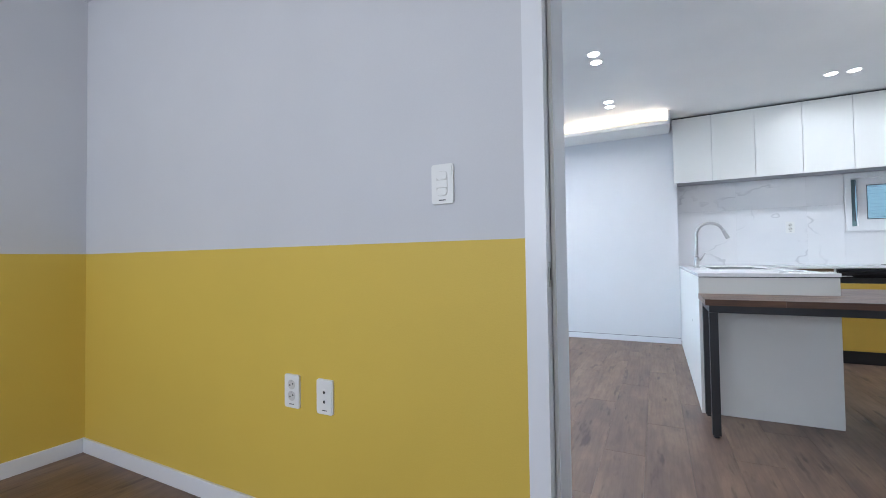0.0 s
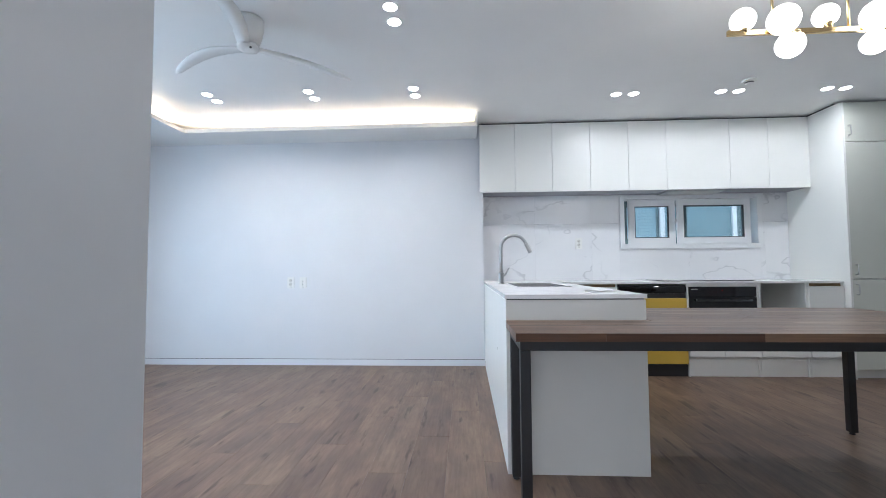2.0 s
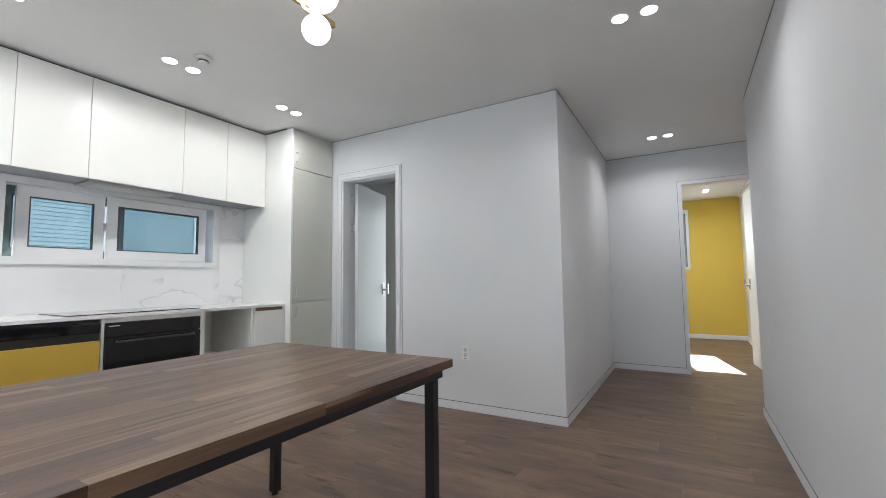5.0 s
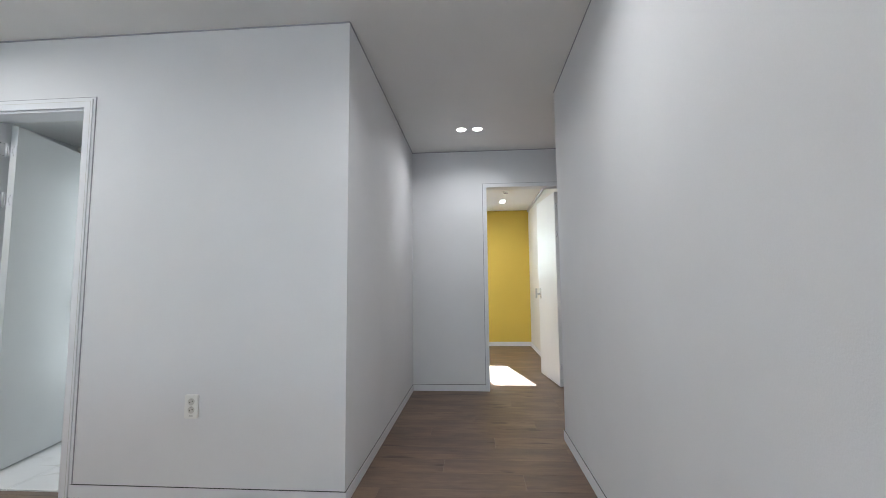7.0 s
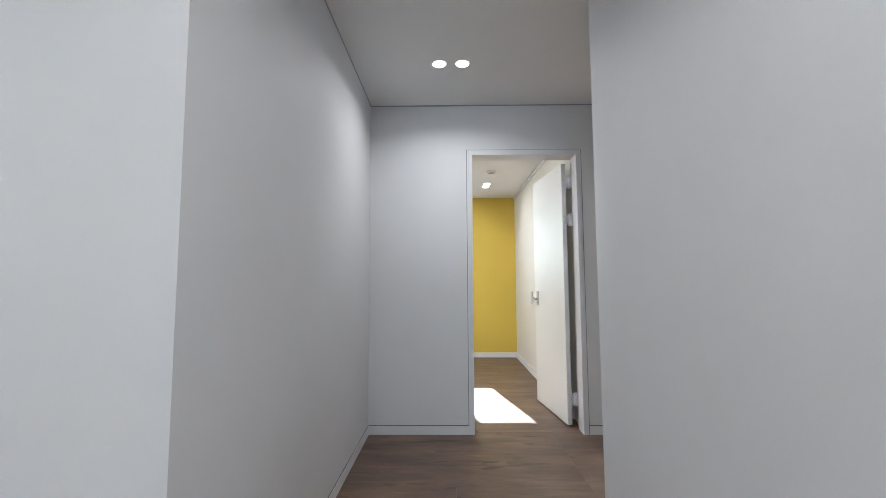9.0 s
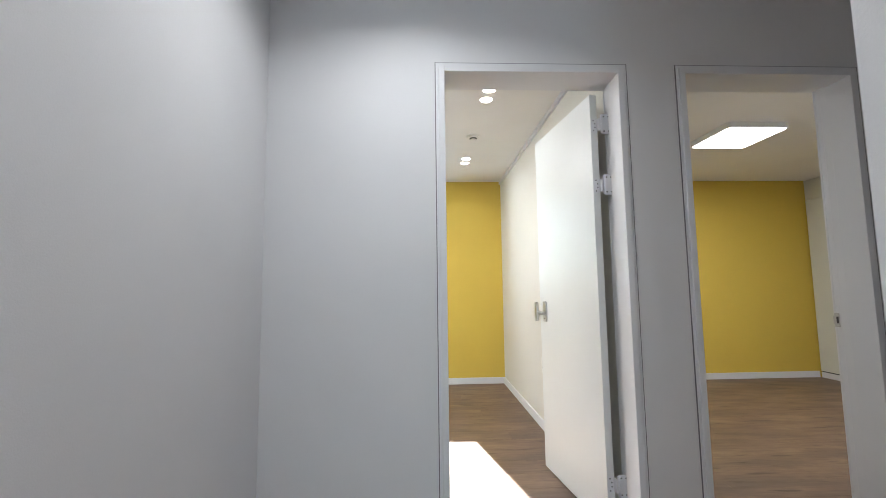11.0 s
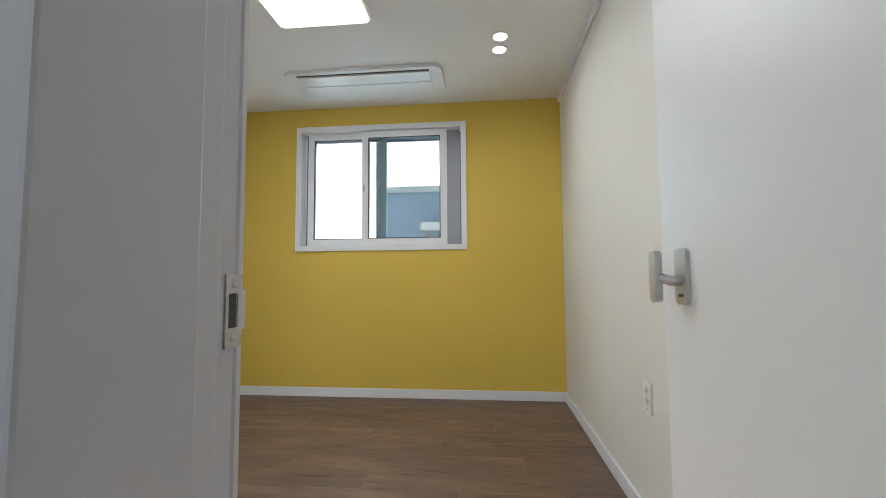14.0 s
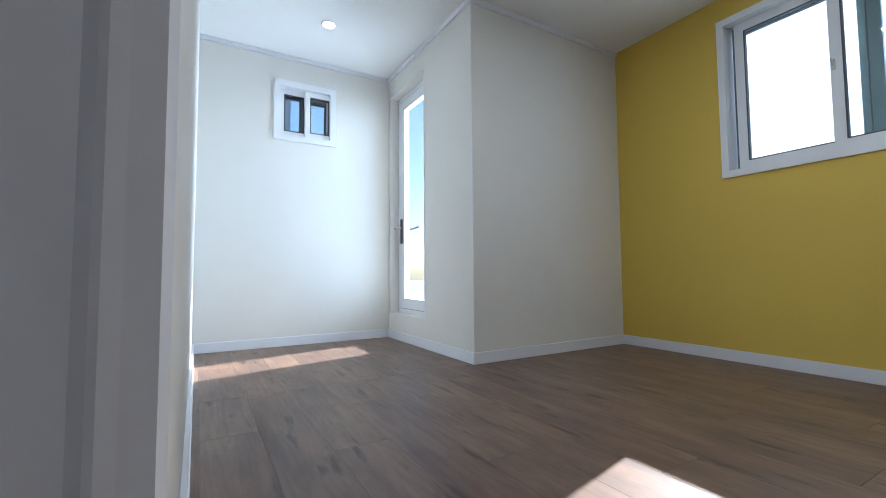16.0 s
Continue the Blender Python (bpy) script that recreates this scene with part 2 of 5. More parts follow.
FLOOR_TILE = marble("floor_marble_tile", 1.2, (0.55, 0.54, 0.52))
GLASS = glass("window_glass")
GLASS_BLUE = glass("tinted_glass", (0.62, 0.78, 0.85), 0.0, 0.06)
LAMP_GLOW = glowing("led_lens", (0.98, 0.98, 1.0), 9)
GLOBE_GLOW = glowing("opal_globe", (1.0, 0.97, 0.92), 4.0)
COVE_GLOW = glowing("cove_led", (1.0, 0.80, 0.58), 15)
PANEL_GLOW = glowing("led_panel_diffuser", (1.0, 0.99, 0.97), 3)
# blue shade of the backlit walls is put into this paint, darkened against clipping
RENDER_WALL = paint("backlit_render", (0.15, 0.20, 0.25), 0.8, 0.12)
BLUE_PANE = paint("blue_grey_pane", (0.15, 0.25, 0.29), 0.12, 0.1)
SIDING = paint("grey_blue_siding", (0.29, 0.43, 0.48), 0.6, 0.1)
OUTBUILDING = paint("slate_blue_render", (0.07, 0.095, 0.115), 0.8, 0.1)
GROUND = paint("concrete_ground", (0.32, 0.32, 0.31), 0.9, 0.2)

# grey for the shade of the casing's groove, painted on
GROOVE_SHADE = paint("casing_groove_shade", (0.55, 0.55, 0.54), 0.5)

# ---- mesh tools ----
def box(bm, x0, x1, y0, y1, z0, z1, bevel=0.0):
    vs = [bm.verts.new((x, y, z)) for z in (z0, z1) for y in (y0, y1) for x in (x0, x1)]
    fs = [bm.faces.new([vs[i] for i in f]) for f in ((0, 2, 3, 1), (4, 5, 7, 6), (0, 1, 5, 4), (1, 3, 7, 5), (3, 2, 6, 7), (2, 0, 4, 6))]
    if bevel:
        es = {e for f in fs for e in f.edges}
        bmesh.ops.bevel(bm, geom=list(es), offset=bevel, segments=2, affect="EDGES", profile=0.6)
    return bm


def boxes(*specs, bevel=0.0):
    bm = bmesh.new()
    for s in specs:
        box(bm, *s, bevel=bevel)
    return bm


def tube(bm, path, r, sides=16, caps=True):
    """A round tube along points; r is one radius or one for each point."""
    pts = [Vector(p) for p in path]
    rs = r if isinstance(r, (list, tuple)) else [r] * len(pts)
    rings, side = [], None
    for i, p in enumerate(pts):
        d = (pts[min(i + 1, len(pts) - 1)] - pts[max(i - 1, 0)]).normalized()
        if side is None:
            side = d.cross(Vector((0.3, 1, 0.2))).normalized()
        side = (side - d * side.dot(d)).normalized()
        up = d.cross(side)
        rings.append([bm.verts.new(p + rs[i] * (math.cos(a) * side + math.sin(a) * up)) for a in (2 * math.pi * k / sides for k in range(sides))])
    for a, b in zip(rings, rings[1:]):
        for k in range(sides):
            f = bm.faces.new((a[k], a[(k + 1) % sides], b[(k + 1) % sides], b[k]))
            f.smooth = True
    if caps:
        bm.faces.new(rings[0][::-1])
        bm.faces.new(rings[-1])
    return bm


def lathe(bm, at, profile, sides=28, axis="z"):
    """A turned shape: profile of (radius, height), about an axis through at."""
    rings = []
    for r, h in profile:
        ring = []
        for k in range(sides):
            a = 2 * math.pi * k / sides
            c = (r * math.cos(a), r * math.sin(a), h)
            c = {"z": c, "y": (c[0], h, c[1]), "x": (h, c[0], c[1])}[axis]
            ring.append(bm.verts.new(Vector(at) + Vector(c)))
        rings.append(ring)
    for a, b in zip(rings, rings[1:]):
        for k in range(sides):
            f = bm.faces.new((a[k], a[(k + 1) % sides], b[(k + 1) % sides], b[k]))
            f.smooth = True
    bm.faces.new(rings[0][::-1])
    bm.faces.new(rings[-1])
    bmesh.ops.recalc_face_normals(bm, faces=bm.faces)
    return bm


def ball(bm, at, r, u=28, v=18, squash=1.0):
    g = bmesh.ops.create_uvsphere(bm, u_segments=u, v_segments=v, radius=r)
    for vert in g["verts"]:
        vert.co = Vector((vert.co.x, vert.co.y, vert.co.z * squash)) + Vector(at)
    for f in bm.faces:
        f.smooth = True
    return bm


def plate(bm, x0, x1, z0, z1, y0, y1, r, seg=5):
    """A slab with rounded corners in x and z, between y0 and y1."""
    pts = []
    for cx, cz, a0 in ((x1 - r, z1 - r, 0), (x0 + r, z1 - r, 90), (x0 + r, z0 + r, 180), (x1 - r, z0 + r, 270)):
        for k in range(seg + 1):
            a = radians(a0 + 90 * k / seg)
            pts.append((cx + r * math.cos(a), cz + r * math.sin(a)))
    a = [bm.verts.new((x, y0, z)) for x, z in pts]
    b = [bm.verts.new((x, y1, z)) for x, z in pts]
    bm.faces.new(a), bm.faces.new(b[::-1])
    for k in range(len(pts)):
        j = (k + 1) % len(pts)
        bm.faces.new((a[j], a[k], b[k], b[j]))
    bmesh.ops.recalc_face_normals(bm, faces=bm.faces)
    return bm


def mesh_of(name, bm, mat):
    me = bpy.data.meshes.new(name)
    bm.to_mesh(me)
    bm.free()
    me.materials.append(mat)
    return me


def part(name, bm, mat, parent, label=""):
    ob = new(name, mesh_of(name, bm, mat))
    ob.parent = parent
    return tagged(ob, label)


def solid(name, bm, mat, label="", category="", group="", kind=""):
    return tagged(new(name, mesh_of(name, bm, mat)), label, category, group, kind)


def thing(name, label, category, group="", kind="", at=None):
    ob = new(name)
    ob.empty_display_size = 0.1
    if at:
        ob.matrix_world = at
    return tagged(ob, label, category, group, kind)


def wall(name, axis, t0, t1, a0, a1, z0, z1, mat, label, holes=()):
    """A wall with openings right through it. axis: the way it runs; t0, t1: its faces; holes: (from, to, bottom, top)."""
    holes = [(max(a0, h[0]), min(a1, h[1]), max(z0, h[2]), min(z1, h[3])) for h in holes]
    us = sorted({a0, a1, *(v for h in holes for v in h[:2])})
    zs = sorted({z0, z1, *(v for h in holes for v in h[2:])})
    bm, cache = bmesh.new(), {}

    def vert(u, t, z):
        key = (u, t, z)
        if key not in cache:
            cache[key] = bm.verts.new((u, t, z) if axis == "x" else (t, u, z))
        return cache[key]

    def full(i, j):
        if not (0 <= i < len(us) - 1 and 0 <= j < len(zs) - 1):
            return False
        u, z = (us[i] + us[i + 1]) / 2, (zs[j] + zs[j + 1]) / 2
        return not any(h[0] < u < h[1] and h[2] < z < h[3] for h in holes)

    for i in range(len(us) - 1):
        for j in range(len(zs) - 1):
            if not full(i, j):
                continue
            u, v, z, w = us[i], us[i + 1], zs[j], zs[j + 1]
            for t in (t0, t1):
                bm.faces.new([vert(u, t, z), vert(v, t, z), vert(v, t, w), vert(u, t, w)])
            for di, dj, e in ((-1, 0, ((u, z), (u, w))), (1, 0, ((v, z), (v, w))), (0, -1, ((u, z), (v, z))), (0, 1, ((u, w), (v, w)))):
                if not full(i + di, j + dj):
                    (p, q), (r, s) = e
                    bm.faces.new([vert(p, t0, q), vert(r, t0, s), vert(r, t1, s), vert(p, t1, q)])
    bmesh.ops.recalc_face_normals(bm, faces=bm.faces)
    return solid(name, bm, mat, label, "wall", kind="structure")

# ---- the large structure ----
H = 2.468          # living ceiling
H1 = 2.385         # bedroom ceilings
XW, XH, XE, XY = -3.16, 4.356, 6.60, 9.78   # west wall, hall wall, corridor end, yellow wall
YA, YN, YC, YK = 1.905, 2.105, 3.35, 6.31    # bedroom wall faces, corridor wall, kitchen wall
TOP = 2.75

# openings: (from, to, bottom, top)
DOOR_A = (0.135, 1.005, -0.1, 2.098)
DOOR_1 = (1.756, 2.600, -0.1, 2.098)
DOOR_2 = (0.654, 1.498, -0.1, 2.098)
DOOR_B = (4.787, 5.547, -0.1, 2.098)
WIN_K = (2.152, 3.535, 1.216, 1.724)
WIN_Y = (2.52, 3.91, 1.197, 2.205)
WIN_S = (7.345, 7.80, 1.69, 2.15)
WIN_B = (2.75, 5.44, 0.02, 2.14)
GDOOR = (5.38, 6.05, 0.22, 2.19)

wall("wall_bedroom_door", "x", YA, YN, XW - 0.16, 5.295, -0.1, TOP, WALL_WHITE, "white papered wall with a door opening", [DOOR_A])
wall("wall_living_west", "y", XW - 0.16, XW, YN, 6.5, -0.1, TOP, WALL_WHITE, "white papered wall with a balcony window", [WIN_B])
wall("wall_living_north", "x", 6.084, 6.5, XW, 0.664, -0.1, TOP, WALL_WHITE, "white papered living room wall")
wall("wall_kitchen", "x", YK, 6.5, 0.664, XE, -0.1, TOP, WALL_WHITE, "kitchen wall behind the marble tiles", [WIN_K])
wall("wall_hall", "y", XH, 4.50, YC, YK, -0.1, TOP, WALL_WHITE, "white papered wall beside the kitchen", [DOOR_B])
wall("wall_corridor", "x", YC, 3.50, 4.50, XE, -0.1, TOP, WALL_WHITE, "white papered corridor wall")
wall("wall_corridor_end", "y", XE, 6.785, -2.7, 6.5, -0.1, TOP, WALL_WHITE, "white papered wall with two bedroom doors", [DOOR_1, DOOR_2])
wall("wall_corridor_return", "y", 5.15, 5.295, 0.2, YA, -0.1, TOP, WALL_WHITE, "white papered corridor return wall")
wall("wall_corridor_south", "x", 0.05, 0.2, 5.15, XE, -0.1, TOP, WALL_WHITE, "plain white corridor wall")
wall("wall_partition", "x", 1.60, 1.747, 6.785, XY, -0.1, TOP, WALL_CREAM, "cream papered wall between two bedrooms")
wall("wall_yellow", "y", XY, 9.95, 1.60, 4.716, -0.1, TOP, WALL_CREAM, "outer wall with a sliding window", [WIN_Y])
wall("wall_box", "x", 4.716, 4.86, 8.478, 9.95, -0.1, TOP, WALL_CREAM, "cream papered jutting wall")
wall("wall_terrace_door", "y", 8.328, 8.478, 4.716, 6.23, -0.1, TOP, WALL_CREAM, "cream papered wall with a glass door", [GDOOR])
wall("wall_niche", "x", 6.08, 6.23, 6.785, 8.328, -0.1, TOP, WALL_CREAM, "cream papered wall with a small window", [WIN_S])
wall("wall_room_two_east", "y", 9.75, 9.95, -2.7, 1.60, -0.1, TOP, WALL_CREAM, "outer wall of the second bedroom")
wall("wall_room_two_south", "x", -2.85, -2.7, 6.60, 9.95, -0.1, TOP, WALL_CREAM, "plain bedroom wall")
wall("wall_bedroom_west", "y", -2.36, -2.22, -1.65, YA, -0.1, TOP, WALL_GREY, "pale grey papered bedroom wall")
wall("wall_bedroom_east", "y", 2.2, 2.34, -1.65, YA, -0.1, TOP, WALL_GREY, "plain grey bedroom wall")
# unseen wall; its window opening is added for the fill lamp
wall("wall_bedroom_south", "x", -1.65, -1.5, -2.22, 2.2, -0.1, TOP, WALL_GREY, "unseen grey bedroom wall with an added window", [(-1.4, 0.2, 0.95, 2.1)])

# wall coverings in the bedrooms
def covering(name, axis, t0, t1, a0, a1, z0, z1, mat, label, holes=()):
    ob = wall(name, axis, t0, t1, a0, a1, z0, z1, mat, label, holes)
    return tagged(ob, category="wallpaper")


DADO = 1.016
covering("wallpaper_grey", "x", YA - 0.003, YA - 0.0002, -2.22, 2.2, DADO, H1, WALL_GREY, "pale grey wallpaper above the yellow dado", [(0.133, 1.007, DADO, 2.10)])
covering("wallpaper_dado", "x", YA - 0.004, YA - 0.0002, -2.22, 2.2, 0, DADO, YELLOW, "mustard yellow dado wallpaper", [(0.133, 1.007, 0, DADO)])
covering("wallpaper_dado_west", "y", -2.2198, -2.216, -1.5, YA - 0.004, 0, DADO, YELLOW, "mustard yellow dado wallpaper")
covering("wallpaper_feature", "y", XY - 0.003, XY - 0.0002, 1.747, 4.716, 0, H1, YELLOW, "mustard yellow feature wallpaper", [(2.515, 3.915, 1.192, 2.21)])
covering("wallpaper_room_two", "y", 9.747, 9.7498, -2.7, 1.60, 0, H1, YELLOW, "mustard yellow feature wallpaper")
covering("wallpaper_inner", "y", 6.7852, 6.788, 1.747, 6.08, 0, H1, WALL_CREAM, "cream wallpaper on the door wall", [(1.754, 2.602, 0, 2.10)])

# ceilings
solid("ceiling", boxes((-2.30, 0.60, YN, 6.084, H, 2.6), (-3.16, -2.30, YN, 6.084, H, 2.6), (0.60, XH, YN, YK, H, 2.6), (XH, XE, YN, YC, H, 2.6), (5.295, XE, 0.2, YN, H, 2.6)),
      CEILING, "white papered living room ceiling", "ceiling", kind="structure")
solid("ceiling_bedroom", boxes((-2.22, 2.2, -1.5, YA, H1, 2.6)), CEILING, "white bedroom ceiling", "ceiling", kind="structure")
solid("ceiling_yellow_room", boxes((6.785, XY, 1.747, 4.716, H1, 2.6), (6.785, 8.328, 4.716, 6.08, H1, 2.6)), CEILING, "white bedroom ceiling", "ceiling", kind="structure")
solid("ceiling_room_two", boxes((6.785, 9.75, -2.7, 1.60, H1, 2.6)), CEILING, "white bedroom ceiling", "ceiling", kind="structure")
solid("ceiling_utility", boxes((4.50, XE, 3.50, YK, 2.35, 2.6)), CEILING, "utility room ceiling", "ceiling", kind="structure")
solid("roof", boxes((-3.4, 10.1, -2.9, 6.55, 2.76, 2.9)), GROUND, "flat concrete slab", "roof", kind="structure")
# dropped soffit round the living ceiling, with its light trough
solid("ceiling_soffit", boxes((-3.16, 0.60, 5.68, 6.084, 2.335, 2.353), (-3.16, -2.27, YN, 5.68, 2.335, 2.353), (-2.27, 0.60, 5.68, 5.694, 2.353, 2.368), (-2.284, -2.27, YN, 5.694, 2.353, 2.368)),
      CEILING, "dropped white ceiling border with a lit trough", "ceiling", kind="structure")
solid("soffit_end", boxes((0.58, 0.60, 5.68, 6.084, 2.353, H)), CEILING, "end board of the ceiling border", "ceiling", kind="structure")
cove = thing("cove_light", "warm LED strips hidden in the ceiling trough", "cove light")
part("led_strip", boxes((-2.20, 0.56, 5.74, 5.76, 2.355, 2.366)), COVE_GLOW, cove)
part("led_strip", boxes((-2.36, -2.34, YN + 0.05, 5.70, 2.355, 2.366)), COVE_GLOW, cove)

# ---- trim ----
def strip(name, label, mat, *specs):
    return solid(name, boxes(*specs), mat, label, "baseboard", kind="structure")


# living: flat white boards; a dark strip on top paints the thin gap's shade
BH = 0.062
living_runs = [(XW, 0.66, 6.076, 6.0838), (XW, XW + 0.008, YN + 0.01, 6.076), (XW, 0.13, YN + 0.0002, YN + 0.008), (1.01, 5.303, YN + 0.0002, YN + 0.008),
               (XH - 0.008, XH - 0.0002, YC - 0.008, 4.782), (XH, XE - 0.008, YC - 0.008, YC - 0.0002), (XE - 0.008, XE - 0.0002, 2.612, YC - 0.008),
               (XE - 0.008, XE - 0.0002, 1.514, 1.740), (5.2952, 5.303, 0.2, YN + 0.008), (XH - 0.008, XH - 0.0002, 5.562, 5.625)]
for x0, x1, y0, y1 in living_runs:
    strip("baseboard", "flush white baseboard", TRIM, (x0, x1, y0, y1, 0, BH))
    strip("baseboard_gap", "thin dark strip painted as the shade in the baseboard gap", GAP, (x0 + 0.003 * (x1 - x0 < 0.02), x1 - 0.003 * (x1 - x0 < 0.02), y0 + 0.003 * (y1 - y0 < 0.02), y1 - 0.003 * (y1 - y0 < 0.02), BH, BH + 0.004))
bed_runs = [(-2.22, 0.13, YA - 0.016, YA - 0.0042), (-2.2158, -2.204, -1.5, YA - 0.016), (XY - 0.014, XY - 0.0032, 1.761, 4.702), (6.95, XY - 0.0032, 1.7472, 1.761),
            (8.328, XY - 0.0032, 4.702, 4.7158), (8.314, 8.3278, 4.702, 6.066), (6.788, 8.3278, 6.066, 6.0798), (6.7882, 6.802, 2.64, 6.066), (9.733, 9.7468, -2.03, 1.585)]
for x0, x1, y0, y1 in bed_runs:
    b = boxes((x0, x1, y0, y1, 0, 0.072), bevel=0.003)
    solid("baseboard", b, TRIM, "white bedroom baseboard", "baseboard", kind="structure")
# slim crown mouldings in the yellow bedroom
for x0, x1, y0, y1 in [(6.788, XY - 0.0032, 1.7472, 1.765), (8.31, 8.3278, 4.698, 6.08), (8.328, XY - 0.0032, 4.698, 4.7158), (6.788, 8.31, 6.062, 6.0798)]:
    solid("crown_trim", boxes((x0, x1, y0, y1, H1 - 0.035, H1), bevel=0.004), TRIM, "slim white ceiling trim", "trim", kind="structure")
for x0, x1, y0, y1 in [(-2.216, 2.2, YA - 0.022, YA - 0.0042), (-2.2158, -2.198, -1.5, YA - 0.022)]:
    solid("crown_trim", boxes((x0, x1, y0, y1, H1 - 0.035, H1), bevel=0.004), TRIM, "slim white ceiling trim", "trim", kind="structure")
# thin grey strips paint the shade where corridor and hall walls meet the ceiling
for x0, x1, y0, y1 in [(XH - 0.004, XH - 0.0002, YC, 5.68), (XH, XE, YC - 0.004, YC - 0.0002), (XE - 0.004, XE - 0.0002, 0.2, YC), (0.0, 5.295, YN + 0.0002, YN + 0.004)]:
    solid("ceiling_gap", boxes((x0, x1, y0, y1, H - 0.008, H)), SHADOW, "thin grey strip painted as the shade under the ceiling", "trim", kind="structure")
# slim corner bead of the jutting wall
solid("corner_bead", boxes((8.3235, 8.3285, 4.7115, 4.7165, 0.072, H1 - 0.036)), TRIM, "white corner bead", "trim", kind="structure")


# ---- doors ----
def lever(parent, x, y, z, way, toward):
    """A push-pull handle: base plate, neck and an upright grip. way: +1 or -1, off the face; toward: +1 or -1, the leaf's free edge."""
    y1 = y + 0.009 * way
    base = part("handle", plate(bmesh.new(), x - 0.022, x + 0.022, z - 0.062, z + 0.062, min(y, y1), max(y, y1), 0.012), CHROME, parent, "satin chrome push-pull handle")
    gx = x + toward * 0.03
    bm = bmesh.new()
    tube(bm, [(x, y, z - 0.01), (x, y + 0.03 * way, z - 0.01), (gx, y + 0.044 * way, z)], 0.011, 10)
    part("neck", bm, CHROME, base)
    a, b = sorted((y + 0.04 * way, y + 0.056 * way))
    part("grip", plate(bmesh.new(), gx - 0.014, gx + 0.014, z - 0.058, z + 0.058, a, b, 0.012), CHROME, base)
    part("keyhole", boxes((x - 0.009, x + 0.009, min(y1, y1 + 0.001 * way), max(y1, y1 + 0.001 * way), z - 0.045, z - 0.038)), HOLE, base)


def strike(parent, x0, y0, z, side, label):
    """A latch plate set into a jamb, whose lip folds round the jamb's edge. side: +1 or -1, the way that the jamb faces."""
    p = part("strike_plate", bmesh.new(), STEEL, parent, label)
    bm = bmesh.new()
    a, b = sorted((x0, x0 + side * 0.002))
    box(bm, a, b, y0 - 0.035, y0 - 0.031, z - 0.034, z + 0.034)
    box(bm, a, b, y0 - 0.017, y0 - 0.010, z - 0.034, z + 0.034)
    box(bm, a, b, y0 - 0.031, y0 - 0.017, z + 0.016, z + 0.034)
    box(bm, a, b, y0 - 0.031, y0 - 0.017, z - 0.034, z - 0.016)
    box(bm, a, b, y0 - 0.010, y0 - 0.004, z - 0.019, z + 0.019)
    bm.to_mesh(p.data)
    bm.free()
    part("latch_hole", boxes((min(x0, x0 + side * 0.0008), max(x0, x0 + side * 0.0008), y0 - 0.031, y0 - 0.017, z - 0.016, z + 0.016)), GAP, p)
    for dz in (-0.025, 0.025):
        part("screw", lathe(bmesh.new(), (x0 + side * 0.0019, y0 - 0.0235, z + dz), [(0.0042, 0), (0.0040, 0.0003 * side), (0.001, 0.0004 * side)], 10, "x"), CHROME, p)


def prism(bm, pts, z0, z1):
    """An upright solid on an outline of (x, y)."""
    lo, hi = [bm.verts.new((x, y, z0)) for x, y in pts], [bm.verts.new((x, y, z1)) for x, y in pts]
    fs = [bm.faces.new(lo[::-1]), bm.faces.new(hi)]
    for k in range(len(pts)):
        j = (k + 1) % len(pts)
        fs.append(bm.faces.new((lo[k], lo[j], hi[j], hi[k])))
    bmesh.ops.recalc_face_normals(bm, faces=fs)
    return bm


JAMB_LIP = [(0.0, 0.110), (0.0064, 0.110), (0.0064, 0.166), (0.0058, 0.168), (0.0044, 0.170), (0.0044, 0.193), (0.0058, 0.1955), (0.0062, 0.197), (0.0056, 0.200), (0.0050, 0.2055), (0.0, 0.207)]


